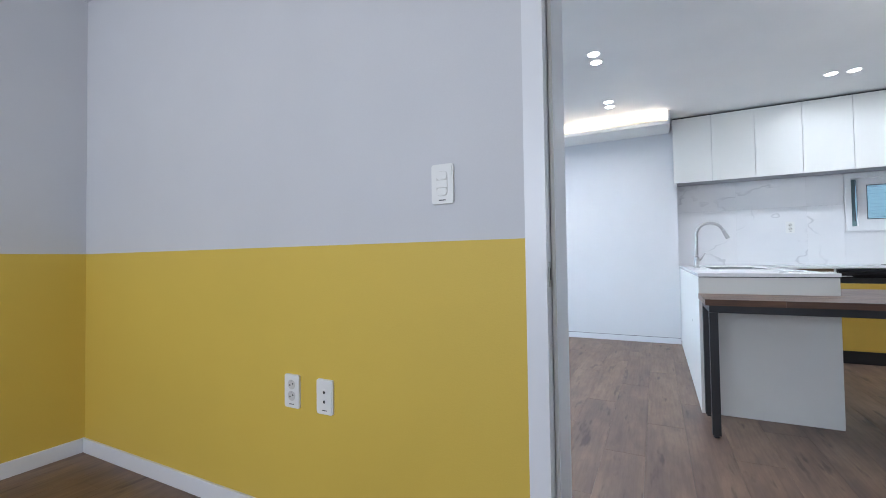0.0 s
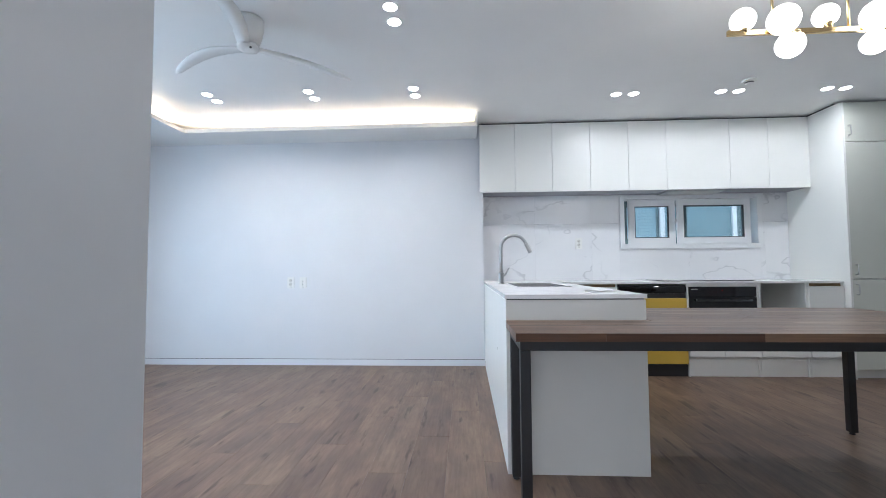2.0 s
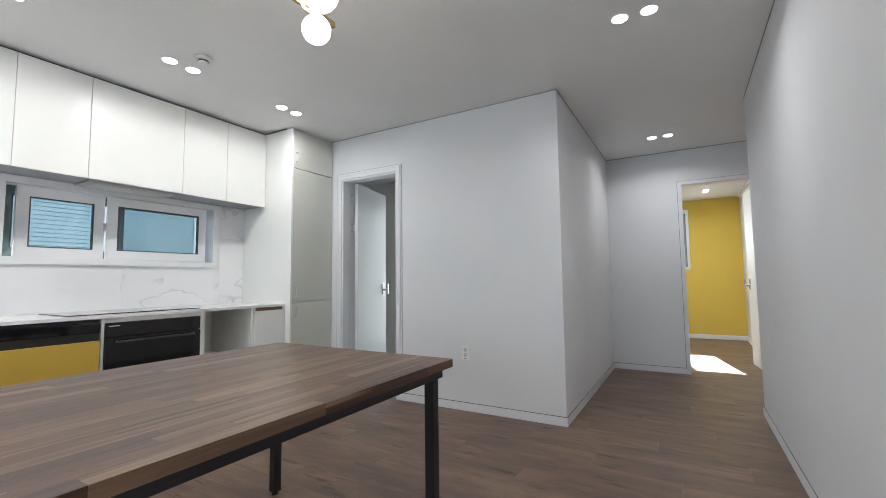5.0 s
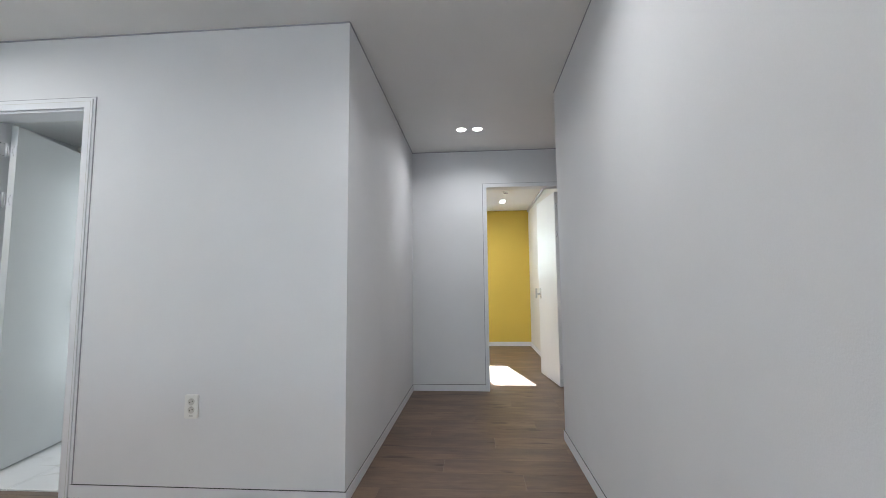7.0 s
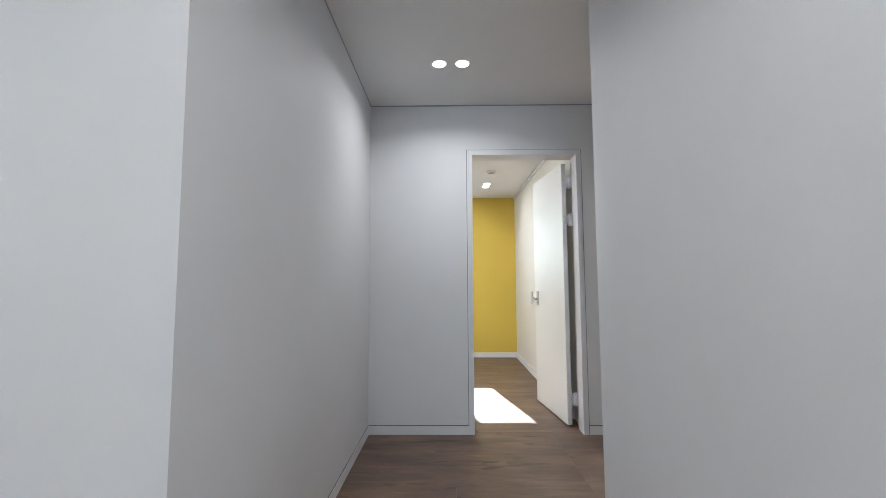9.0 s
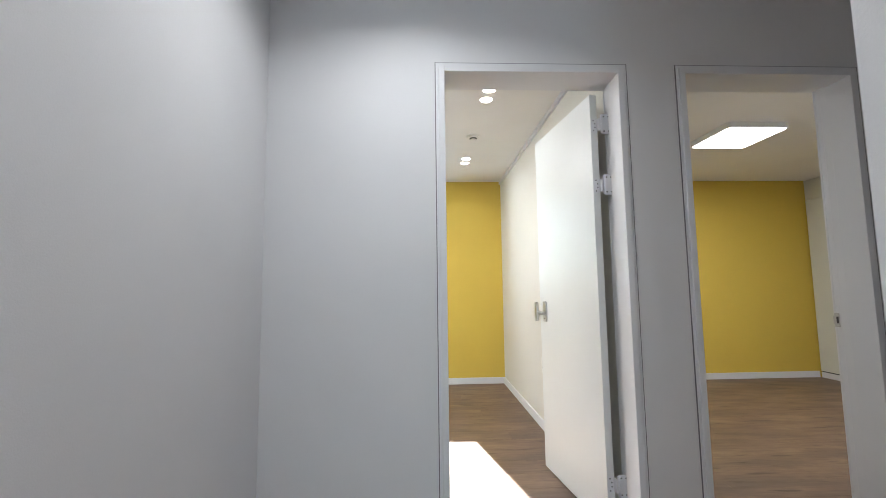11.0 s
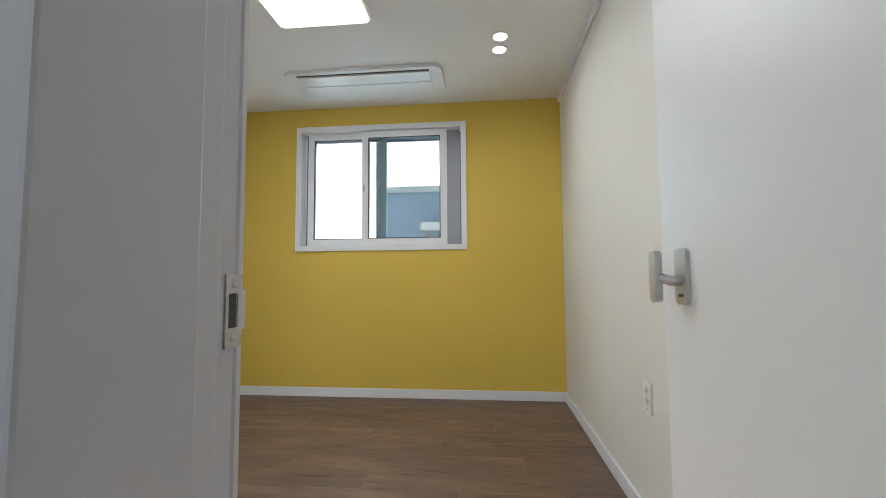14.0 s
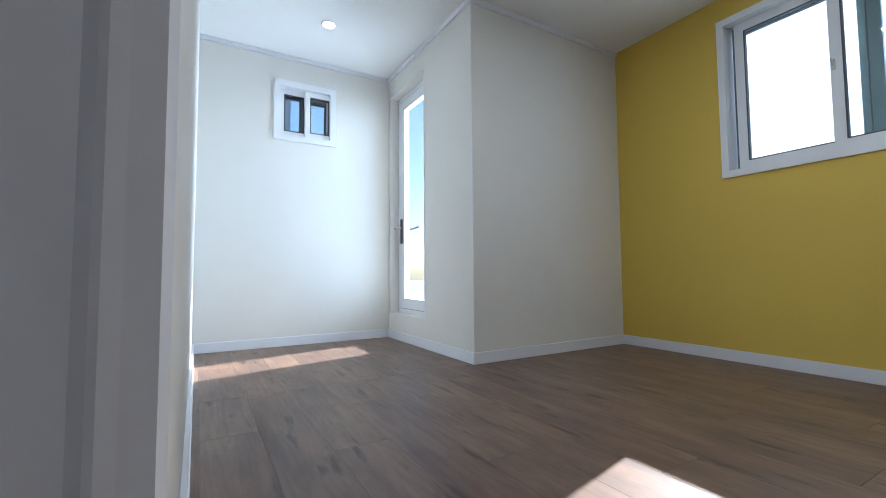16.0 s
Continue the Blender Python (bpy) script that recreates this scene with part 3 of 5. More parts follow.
def door(name, m, w, th, hinge, angle, label, leaf_label, leaf=True, latch=0.918, inset=-0.022, gap=0.014, rebate=False):
    """A framed door. Local x runs along the wall, y through it; the leaf swings out past y = th. hinge: 'lo' or 'hi' end of x."""
    d = thing(name, label, "door", kind="structure", at=m)
    top, j = 2.098, 0.028 if rebate else 0.046
    end = th + 0.022 if rebate else th + 0.012
    for a, b, s in ((0.0, j, 1), (w - j, w, -1)):
        bm = boxes((a, b, -0.012, 0.112 if rebate else end, -0.01, top), bevel=0.003 if rebate else 0.0)
        if rebate:
            prism(bm, [(a + t if s > 0 else b - t, v) for t, v in JAMB_LIP], -0.01, top)
        o0, o1 = (a - 0.012, a) if s > 0 else (b, b + 0.012)
        box(bm, o0, o1, -0.005, -0.0005, -0.01, top + 0.012)
        box(bm, o0, o1, th + 0.0005, th + 0.005, -0.01, top + 0.012)
        part("jamb", bm, TRIM, d)
        if rebate:
            g0, g1 = (o0 - 0.004, o0) if s > 0 else (o1, o1 + 0.004)
            # grey strip paints the shade between casing and wall
            part("outline", boxes((g0, g1, -0.0035, -0.0004, 0, top + 0.016)), CASING_SHADE, d)
            continue
        i0, i1 = (j, j + 0.014) if s > 0 else (w - j - 0.014, w - j)
        part("door_stop", boxes((i0, i1, 0.0, th - 0.046, 0, top - j - 0.014), bevel=0.002), TRIM, d)
        part("seal", boxes((i0 + 0.002, i1 - 0.002, th - 0.046, th - 0.040, 0, top - j - 0.016)), CAB_GREY, d)
        # this outline too is painted shade along the casing's edge
        part("outline", boxes((o0 - 0.004 if s > 0 else o1, o0 if s > 0 else o1 + 0.004, -0.0035, -0.0004, 0, top + 0.016)), SHADOW, d)
        g0, g1 = (a + 0.010, a + 0.0125) if s > 0 else (b - 0.0125, b - 0.010)
        # a proud grey sliver paints the groove's shade; nothing is cut
        part("groove", boxes((g0, g1, -0.0124, -0.0118, 0, top - 0.012)), GROOVE_SHADE, d)
    bm = boxes((j, w - j, -0.012, 0.112 if rebate else end, top - j, top))
    if rebate:
        box(bm, 0.006, w - 0.006, 0.112, end, top - 0.008, top)
    box(bm, 0, w, -0.005, -0.0005, top, top + 0.012)
    box(bm, 0, w, th + 0.0005, th + 0.005, top, top + 0.012)
    # the same painted shade above the head
    part("outline", boxes((-0.012, w + 0.012, -0.0035, -0.0004, top + 0.012, top + 0.016)), SHADOW, d)
    part("head", bm, TRIM, d)
    if not rebate:
        # groove shade painted across the head
        part("groove", boxes((0.0125, w - 0.0125, -0.0126, -0.0118, top - 0.0125, top - 0.010)), CAB_GREY, d)
        part("door_stop", boxes((j, w - j, 0.0, th - 0.046, top - j - 0.014, top - j), bevel=0.002), TRIM, d)
    face = 0.0046 if rebate else j
    sx, ss = (w - face, -1) if hinge == "lo" else (face, 1)
    strike(d, sx, th + 0.0275 if rebate else th - 0.002, latch + 0.010 * rebate, ss, "steel latch plate with a dark latch hole")
    if not leaf:
        return d
    s = 1 if hinge == "lo" else -1
    hx = 0.048 if hinge == "lo" else w - 0.048
    length = w - 0.098
    lf = part("leaf", boxes((min(gap * s, length * s), max(gap * s, length * s), -0.044, -0.008, 0.012, top - 0.052), bevel=0.002), DOOR_WHITE, d, leaf_label)
    lf.matrix_local = pose(hx, th - inset, 0, 0, 0, s * angle)
    lever(lf, s * (length - 0.086), -0.008, 0.955, 1, s)
    lever(lf, s * (length - 0.086), -0.044, 0.955, -1, s)
    part("latch_plate", boxes((min(length * s, length * s + 0.0015 * s), max(length * s, length * s + 0.0015 * s), -0.036, -0.016, 0.90, 0.99)), STEEL, lf)
    for z in (0.21, 1.59, 1.89):
        bm = bmesh.new()
        tube(bm, [(0, 0, z - 0.045), (0, 0, z + 0.045)], 0.0065, 10)
        for zz in (z - 0.022, z, z + 0.022):
            tube(bm, [(0, 0, zz - 0.001), (0, 0, zz + 0.001)], 0.0074, 10)
        box(bm, min(0, (gap - 0.001) * s), max(0, (gap - 0.001) * s), -0.012, -0.009, z - 0.03, z + 0.03)
        plate_bm = plate(bmesh.new(), -0.042, -0.006, z - 0.036, z + 0.036, 0.0, 0.002, 0.010)
        bmesh.ops.transform(plate_bm, matrix=pose((gap - 0.0002) * s, 0, 0, 0, 0, 90), verts=plate_bm.verts)
        me = bpy.data.meshes.new("tmp")
        plate_bm.to_mesh(me)
        plate_bm.free()
        bm.from_mesh(me)
        bpy.data.meshes.remove(me)
        h = part("hinge", bm, TRIM, lf, "white-painted butt hinge")
        xs = (gap - 0.0022) * s
        for dz in (-0.026, -0.009, 0.009, 0.026):
            part("screw", lathe(bmesh.new(), (xs, -0.030 + 0.008 * (abs(dz) < 0.02), z + dz), [(0.0034, 0), (0.0034, -0.0006 * s), (0.001, -0.0008 * s)], 8, "x"), HOLE, h)
        if rebate:
            e0, e1 = sorted((hx, 0.006 if s > 0 else w - 0.006))
            jp = part("hinge_leaf", boxes((e0, e1, th - inset - 0.0015, th - inset + 0.0015, z - 0.05, z + 0.05), bevel=0.0006), TRIM, d, "white-painted hinge leaf")
            for dz in (-0.036, 0.036):
                for ex in (e0 + 0.010, e1 - 0.010):
                    part("screw", boxes((ex - 0.003, ex + 0.003, th - inset - 0.0021, th - inset - 0.0013, z + dz - 0.003, z + dz + 0.003)), HOLE, jp)
            continue
        jx = j if s > 0 else w - j
        jp = part("hinge_leaf", boxes((min(jx, jx + 0.002 * s), max(jx, jx + 0.002 * s), th - 0.022, th + 0.020, z - 0.05, z + 0.05), bevel=0.0006), TRIM, d, "white-painted hinge leaf")
        for dz in (-0.036, 0.036):
            for dy in (-0.012, 0.006):
                part("screw", lathe(bmesh.new(), (jx + 0.002 * s, th + dy, z + dz), [(0.0034, 0), (0.0034, 0.0006 * s), (0.001, 0.0008 * s)], 8, "x"), HOLE, jp)
    return d


door("door_1", pose(XE, 2.600, 0, 0, 0, -90), 0.844, 0.185, "hi", 83.4, "white framed bedroom door standing open against a cream wall", "plain white door leaf", inset=0.045, gap=0.026, rebate=True)
door("door_2", pose(XE, 1.498, 0, 0, 0, -90), 0.844, 0.185, "lo", 93, "white framed bedroom door standing wide open", "plain white door leaf", rebate=True)
door("door_3", pose(XH, 5.547, 0, 0, 0, -90), 0.76, 0.144, "lo", 102, "white framed utility room door standing open", "plain white door leaf")
door("door_4", pose(1.005, YN, 0, 0, 0, 180), 0.87, 0.20, "lo", 100, "white framed bedroom door opened into the room", "plain white door leaf", latch=0.918)


# ---- windows ----
def ring(x0, x1, z0, z1, y0, y1, w, bm=None, wb=None):
    bm = bm or bmesh.new()
    wb = wb or w
    box(bm, x0, x0 + w, y0, y1, z0, z1), box(bm, x1 - w, x1, y0, y1, z0, z1)
    box(bm, x0 + w, x1 - w, y0, y1, z0, z0 + wb), box(bm, x0 + w, x1 - w, y0, y1, z1 - w, z1)
    return bm


def sash(parent, x0, x1, z0, z1, y, w, mat, pane, depth=0.026, name="sash"):
    s = part(name, ring(x0, x1, z0, z1, y, y + depth, w), mat, parent)
    p = part("pane", boxes((x0 + w - 0.002, x1 - w + 0.002, y + depth * 0.4, y + depth * 0.6, z0 + w - 0.002, z1 - w + 0.002)), pane, s)
    p.visible_shadow = False
    part("gasket", ring(x0 + w - 0.004, x1 - w + 0.004, z0 + w - 0.004, z1 - w + 0.004, y - 0.0008, y + depth + 0.0008, 0.007), GAP, s)
    return s


def catch(parent, x, y, z):
    """A crescent catch on a meeting stile."""
    bm = boxes((x - 0.009, x + 0.009, y - 0.006, y, z - 0.03, z + 0.03), bevel=0.002)
    tube(bm, [(x, y - 0.004, z), (x, y - 0.02, z), (x - 0.004, y - 0.024, z + 0.028)], 0.006, 10)
    part("catch", bm, STEEL, parent, "grey metal sash catch")


def window(name, m, w, h, sashes, outer, label, casing=0.042, depth=0.15, catch_at=None, stops=(), member=0.045):
    """A sliding window in a wall; local x along the wall, y through it, z from the frame's foot."""
    d = thing(name, label, "window", kind="structure", at=m)
    part("window_frame", ring(0, w, 0, h, -0.014, 0.0, casing), PVC, d)
    part("window_frame", ring(casing - 0.014, w - casing + 0.014, casing - 0.014, h - casing + 0.014, 0.0, depth, 0.014), PVC, d)
    for x in stops:
        part("track", boxes((x - 0.006, x + 0.006, 0.06, 0.066, casing, h - casing)), CAB_GREY, d)
    for k, z in enumerate((casing, h - casing - 0.006)):
        part("track", boxes((casing, w - casing, 0.046, 0.052, z, z + 0.006)), PVC, d)
    for x0, x1, y in sashes:
        sash(d, x0, x1, casing + 0.004, h - casing - 0.004, y, member, PVC, GLASS)
    for x0, x1, y in outer:
        sash(d, x0, x1, casing + 0.004, h - casing - 0.004, y, 0.058, TEAL_FRAME, GLASS, name="outer_sash")
    if catch_at:
        catch(d, *catch_at)
    return d


window("window_1", pose(2.118, YK - 0.012, 1.184), 1.452, 0.572, [(0.112, 0.600, 0.050), (0.606, 1.354, 0.016)], [(0.05, 0.74, 0.100), (0.70, 1.41, 0.130)],
       "white sliding kitchen window above the worktop", 0.046, 0.185, (0.600, 0.044, 0.29), member=0.07)
window("window_2", pose(XY - 0.003, 3.928, 1.177, 0, 0, -90), 1.428, 1.048, [(0.078, 0.61, 0.05), (0.557, 1.268, 0.016)], [(0.05, 0.75, 0.088), (0.65, 1.40, 0.118)],
       "white sliding window in the yellow wall", 0.042, 0.165, (0.572, 0.016, 0.52), member=0.057)
window("window_3", pose(7.32, 6.08, 1.668), 0.505, 0.502, [(0.045, 0.29, 0.05), (0.25, 0.495, 0.016)], [(0.04, 0.28, 0.088), (0.26, 0.50, 0.118)],
       "small white sliding window high in the wall", 0.05, 0.15, (0.262, 0.046, 0.24))
window("window_4", pose(XW, 2.73, 0.0, 0, 0, 90), 2.73, 2.16, [(0.05, 1.40, 0.05), (1.34, 2.68, 0.016)], [(0.05, 1.40, 0.088), (1.34, 2.68, 0.118)],
       "tall sliding balcony window in the living room", 0.042, 0.16)
screen = next(o for o in scene.objects if o.name == "window_2")
# screen edge in its darkened grey, widened to trim the sun patch
part("screen_frame", boxes((1.238, 1.372, 0.060, 0.080, 0.046, 1.002)), SCREEN_SHADED, screen, "grey insect screen edge, darkened for the shade on it")
# invented window, never in view, to go with the bedroom's fill lamp
bw = thing("window_5", "added unseen bedroom window behind the walker", "window", kind="structure", at=pose(0.2, -1.5, 0.95, 0, 0, 180))
part("window_frame", ring(0, 1.6, 0, 1.15, -0.012, 0.0, 0.05), PVC, bw)
sash(bw, 0.03, 0.82, 0.02, 1.13, 0.03, 0.05, PVC, GLASS)
sash(bw, 0.78, 1.57, 0.02, 1.13, 0.065, 0.05, PVC, GLASS)

# glazed terrace door, set back in its opening
gd = thing("door_5", "white glazed terrace door with a raised sill", "door", kind="structure", at=pose(8.328, 6.05, 0.22, 0, 0, -90))
part("door_frame", ring(0, 0.67, 0, 1.97, 0.085, 0.15, 0.045), PVC, gd)
part("corner_bead", boxes((0.667, 0.674, -0.004, 0.003, -0.004, 1.986), bevel=0.001), TRIM, gd, "slim white bead on the reveal's edge")
gl = part("leaf", ring(0.045, 0.625, 0.045, 1.925, 0.078, 0.13, 0.085), PVC, gd, "white glazed door leaf")
gp = part("pane", boxes((0.127, 0.543, 0.10, 0.108, 0.127, 1.843)), GLASS, gl)
gp.visible_shadow = False
part("gasket", ring(0.122, 0.548, 0.122, 1.848, 0.0775, 0.12, 0.006), SHADOW, gl)
part("gasket", ring(0.039, 0.631, 0.039, 1.931, 0.080, 0.084, 0.005), SHADOW, gd)
bm = plate(bmesh.new(), 0.075, 0.100, 0.62, 0.84, 0.066, 0.078, 0.006)
part("door_handle", bm, BLACK_MATT, gl, "dark handle plate with a satin lever")
bm = bmesh.new()
tube(bm, [(0.0875, 0.07, 0.76), (0.0875, 0.034, 0.76), (0.082, 0.028, 0.76), (0.045, 0.026, 0.757)], 0.010, 10)
part("lever", bm, CHROME, gl, "satin metal lever")
bm = bmesh.new()
tube(bm, [(0.0875, 0.13, 0.755), (0.0875, 0.165, 0.755), (0.10, 0.172, 0.755), (0.22, 0.172, 0.765)], 0.009, 10)
part("outer_lever", bm, BLACK_MATT, gl, "dark outer lever")

# ---- outdoors, seen through the windows ----
solid("ground", boxes((-200, 200, -200, 200, -3.3, -3.2)), GROUND, "concrete ground outside", "ground", kind="structure")


def neighbour(name, x0, x1, y0, y1, z1, mat, label, openings):
    """A plain house: walls, parapet and real window recesses on the face turned to the flat. openings: (axis, u0, u1, z0, z1)."""
    h = thing(name, label, "house")
    part("wall", boxes((x0, x1, y0, y1, -3.2, z1)), mat, h)
    part("parapet", boxes((x0 - 0.05, x1 + 0.05, y0 - 0.05, y1 + 0.05, z1, z1 + 0.12)), GROUND, h)
    for axis, u0, u1, z0, w1 in openings:
        if axis == "x":
            fr = part("window", ring(u0, u1, z0, w1, y0 - 0.05, y0 - 0.001, 0.06), PVC, h)
            part("pane", boxes((u0 + 0.05, u1 - 0.05, y0 - 0.02, y0 - 0.012, z0 + 0.05, w1 - 0.05)), BLUE_PANE, fr)
        else:
            bm = ring(u0, u1, z0, w1, 0.001, 0.05, 0.06)
            bmesh.ops.transform(bm, matrix=pose(x0, 0, 0, 0, 0, 90), verts=bm.verts)
            fr = part("window", bm, PVC, h)
            part("pane", boxes((x0 - 0.02, x0 - 0.012, u0 + 0.05, u1 - 0.05, z0 + 0.05, w1 - 0.05)), BLUE_PANE, fr)
    return h


neighbour("house", 14.2, 20, -6, 4.2, 2.55, RENDER_WALL, "rendered neighbouring house, its backlit blue shade painted in", [("y", 1.0, 2.3, 0.2, 1.3)])
neighbour("house", 16.5, 21, 4.6, 7, 1.2, RENDER_WALL, "rendered neighbouring house, its backlit blue shade painted in", [])
neighbour("house", 5.2, 7.9, 8.6, 14, 3.2, RENDER_WALL, "rendered neighbouring house, its backlit blue shade painted in", [])
sid = neighbour("house", 0.5, 5.0, 7.9, 13, 2.6, TEAL_FRAME, "blue-grey sided neighbouring house", [("x", 3.25, 4.3, 0.7, 2.3)])
slat = mesh_of("siding_board", boxes((0, 2.7, -0.014, 0, 0, 0.036)), SIDING)
for k in range(44):
    b = new("siding_board", slat)
    b.parent, b.location = sid, (0.5, 7.9, 0.5 + 0.042 * k)
# invented deck: its sunlit top whitens the lower part of the glass door
solid("terrace", boxes((8.48, 14.0, 4.87, 10.0, 0.02, 0.16)), STONE, "added pale deck that catches sun to brighten the door's pane", "terrace", kind="structure")
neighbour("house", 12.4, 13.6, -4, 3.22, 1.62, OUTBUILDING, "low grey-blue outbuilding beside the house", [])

# ---- kitchen ----
CT = 0.855         # worktop height
FY = 5.70          # front of the base units
PX0, PX1, PY0 = 0.667, 1.334, 3.825   # peninsula


def front(parent, x0, x1, z0, z1, y, mat=CAB, name="door", label="", th=0.018, g=0.003):
    return part(name, boxes((x0 + g, x1 - g, y - th, y, z0 + g, z1 - g), bevel=0.0018), mat, parent, label)


def d_handle(parent, x, y, z, long=0.10, upright=True):
    """A slim bow handle on a door front at y."""
    bm, h = bmesh.new(), long / 2
    pts = [(0, 0, -h), (0, -0.022, -h), (0, -0.028, -h + 0.01), (0, -0.028, h - 0.01), (0, -0.022, h), (0, 0, h)]
    tube(bm, [(x + (0 if upright else p[2]), y + p[1], z + (p[2] if upright else 0)) for p in pts], 0.0045, 8)
    return part("handle", bm, CHROME, parent, "slim satin metal handle")


# wall cabinets: one carcass a pair of doors, fronts flush
seams = [0.627, 0.985, 1.356, 1.733, 2.107, 2.478, 3.086, 3.452, 3.838]
for i, (a, b) in enumerate(zip(seams, seams[1:])):
    u = thing("wall_cabinet", "white lacquered handleless wall cabinet under the ceiling", "cabinet", "kitchen wall cabinets")
    # carcass painted grey so that the door seams look shaded
    part("body", boxes((max(a + 0.0005, 0.665), b - 0.0005, 6.008, YK - 0.014, 1.760, 2.450)), SHADOW, u)
    front(u, a, b, 1.752, 2.450, 6.006, g=0.0014)
# near-black filler stands for the shade between cabinet tops and ceiling
solid("cabinet_gap", boxes((0.63, 3.838, 6.02, YK - 0.002, 2.450, H), (3.85, XH - 0.002, 5.72, YK - 0.002, 2.452, H)), GAP, "dark sheet painted as the shade above the kitchen cabinets", "trim", kind="structure")
hood = thing("range_hood", "slim built-in extractor under the wall cabinets", "extractor hood")
part("body", boxes((2.50, 3.06, 6.03, 6.27, 1.742, 1.759), bevel=0.002), STEEL, hood)
part("filter", boxes((2.54, 2.78, 6.06, 6.24, 1.738, 1.742)), CAB_GREY, hood)
part("filter", boxes((2.79, 3.02, 6.06, 6.24, 1.738, 1.742)), CAB_GREY, hood)

# tall unit
TY = 5.635          # front of the tall unit
tall = thing("tall_cabinet", "pale sage tall cabinet beside the utility door", "cabinet")
part("body", boxes((3.84, 3.858, TY - 0.012, YK - 0.001, 0.0, 2.452), (3.858, XH - 0.010, TY + 0.012, YK - 0.001, 0.08, 2.452)), CAB, tall, "white side panel")
part("plinth", boxes((3.858, XH - 0.010, TY + 0.05, TY + 0.066, 0.0, 0.08)), CAB, tall)
for z0, z1, hz in ((0.08, 0.868, 0.78), (0.872, 2.085, 0.955), (2.089, 2.452, 2.19)):
    dr = front(tall, 3.858, XH - 0.010, z0, z1, TY + 0.010, CAB_SAGE)
    d_handle(dr, 3.892, TY - 0.008, hz, 0.085)

# base units along the wall
def unit(label, x0, x1, name="base_cabinet"):
    u = thing(name, label, "cabinet", "kitchen base units")
    part("body", boxes((x0, x0 + 0.016, FY, YK - 0.012, 0.0, CT - 0.022), (x1 - 0.016, x1, FY, YK - 0.012, 0.0, CT - 0.022), (x0 + 0.016, x1 - 0.016, YK - 0.03, YK - 0.014, 0.12, CT - 0.022),
                       (x0 + 0.016, x1 - 0.016, FY + 0.02, YK - 0.03, 0.155, 0.171)), CAB, u)
    return u


u = unit("white base cabinet with a recessed bronze grip, painted darker for shade", PX1 + 0.006, 1.862)
part("grip_channel", boxes((PX1 + 0.022, 1.846, FY + 0.004, FY + 0.030, 0.806, 0.832)), BRONZE, u, "bronze recessed grip, darkened for the recess's shade")
front(u, PX1 + 0.006, 1.862, 0.12, 0.808, FY)
part("plinth", boxes((PX1 + 0.022, 1.846, FY + 0.04, FY + 0.056, 0, 0.155)), CAB, u)

dw = thing("dishwasher", "built-in dishwasher with a mustard front and black controls", "dishwasher")
part("body", boxes((1.872, 2.474, FY + 0.02, YK - 0.04, 0.08, 0.826)), BLACK_MATT, dw)
part("control_panel", boxes((1.874, 2.472, FY - 0.012, FY + 0.02, 0.752, 0.812), bevel=0.004), BLACK_GLASS, dw, "glossy black control strip")
part("control_panel", boxes((1.874, 2.472, FY + 0.004, FY + 0.02, 0.815, 0.826)), BLACK_MATT, dw)
part("grip_recess", boxes((1.874, 2.472, FY + 0.002, FY + 0.018, 0.705, 0.750)), BLACK_MATT, dw)
part("front_panel", boxes((1.876, 2.470, FY - 0.018, FY, 0.115, 0.703), bevel=0.002), FILM_YELLOW, dw, "mustard yellow front panel")
part("toe_kick", boxes((1.872, 2.474, FY + 0.01, FY + 0.026, 0, 0.11)), BLACK_MATT, dw)
part("badge", boxes((1.895, 1.965, FY - 0.0128, FY - 0.0118, 0.764, 0.769)), CAB_GREY, dw)

ou = unit("white oven housing with drawers below", 2.480, 3.106, "oven_housing")
part("shelf", boxes((2.496, 3.09, FY + 0.002, YK - 0.03, 0.425, 0.441)), CAB, ou)
front(ou, 2.480, 2.793, 0.175, 0.425, FY, name="drawer")
front(ou, 2.793, 3.106, 0.175, 0.425, FY, name="drawer")
part("plinth", boxes((2.482, 3.838, FY + 0.012, FY + 0.028, 0, 0.155)), CAB, ou)
part("top_rail", boxes((2.496, 3.09, FY, FY + 0.018, 0.806, 0.832)), CAB, ou)
ov = thing("oven", "built-in black glass oven with a red display", "oven")
part("body", boxes((2.500, 3.086, FY + 0.012, FY + 0.5, 0.442, 0.805)), BLACK_MATT, ov)
part("control_panel", boxes((2.499, 3.087, FY - 0.008, FY + 0.012, 0.715, 0.804), bevel=0.003), BLACK_GLASS, ov)
part("door", boxes((2.499, 3.087, FY - 0.012, FY + 0.012, 0.444, 0.711), bevel=0.003), BLACK_GLASS, ov, "black glass oven door")
bm = bmesh.new()
tube(bm, [(2.56, FY - 0.012, 0.685), (2.56, FY - 0.045, 0.685), (3.026, FY - 0.045, 0.685), (3.026, FY - 0.012, 0.685)], 0.008, 10)
part("handle", bm, BLACK_MATT, ov)
part("display", boxes((2.786, 2.798, FY - 0.0092, FY - 0.0082, 0.771, 0.776)), glowing("red_display", (1.0, 0.06, 0.03), 0.5), ov, "small red lit display")
part("badge", boxes((2.515, 2.575, FY - 0.0092, FY - 0.0082, 0.782, 0.787)), CAB_GREY, ov)

nu = unit("white open microwave niche below the worktop", 3.110, 3.530, "open_niche")
part("shelf", boxes((3.126, 3.514, FY + 0.002, YK - 0.03, 0.425, 0.441)), CAB, nu)
part("back", boxes((3.126, 3.514, YK - 0.05, YK - 0.034, 0.441, 0.83)), CAB, nu)
front(nu, 3.110, 3.530, 0.175, 0.425, FY, name="drawer")
eu = unit("white base cabinet with a recessed bronze grip, painted darker for shade", 3.534, 3.838)
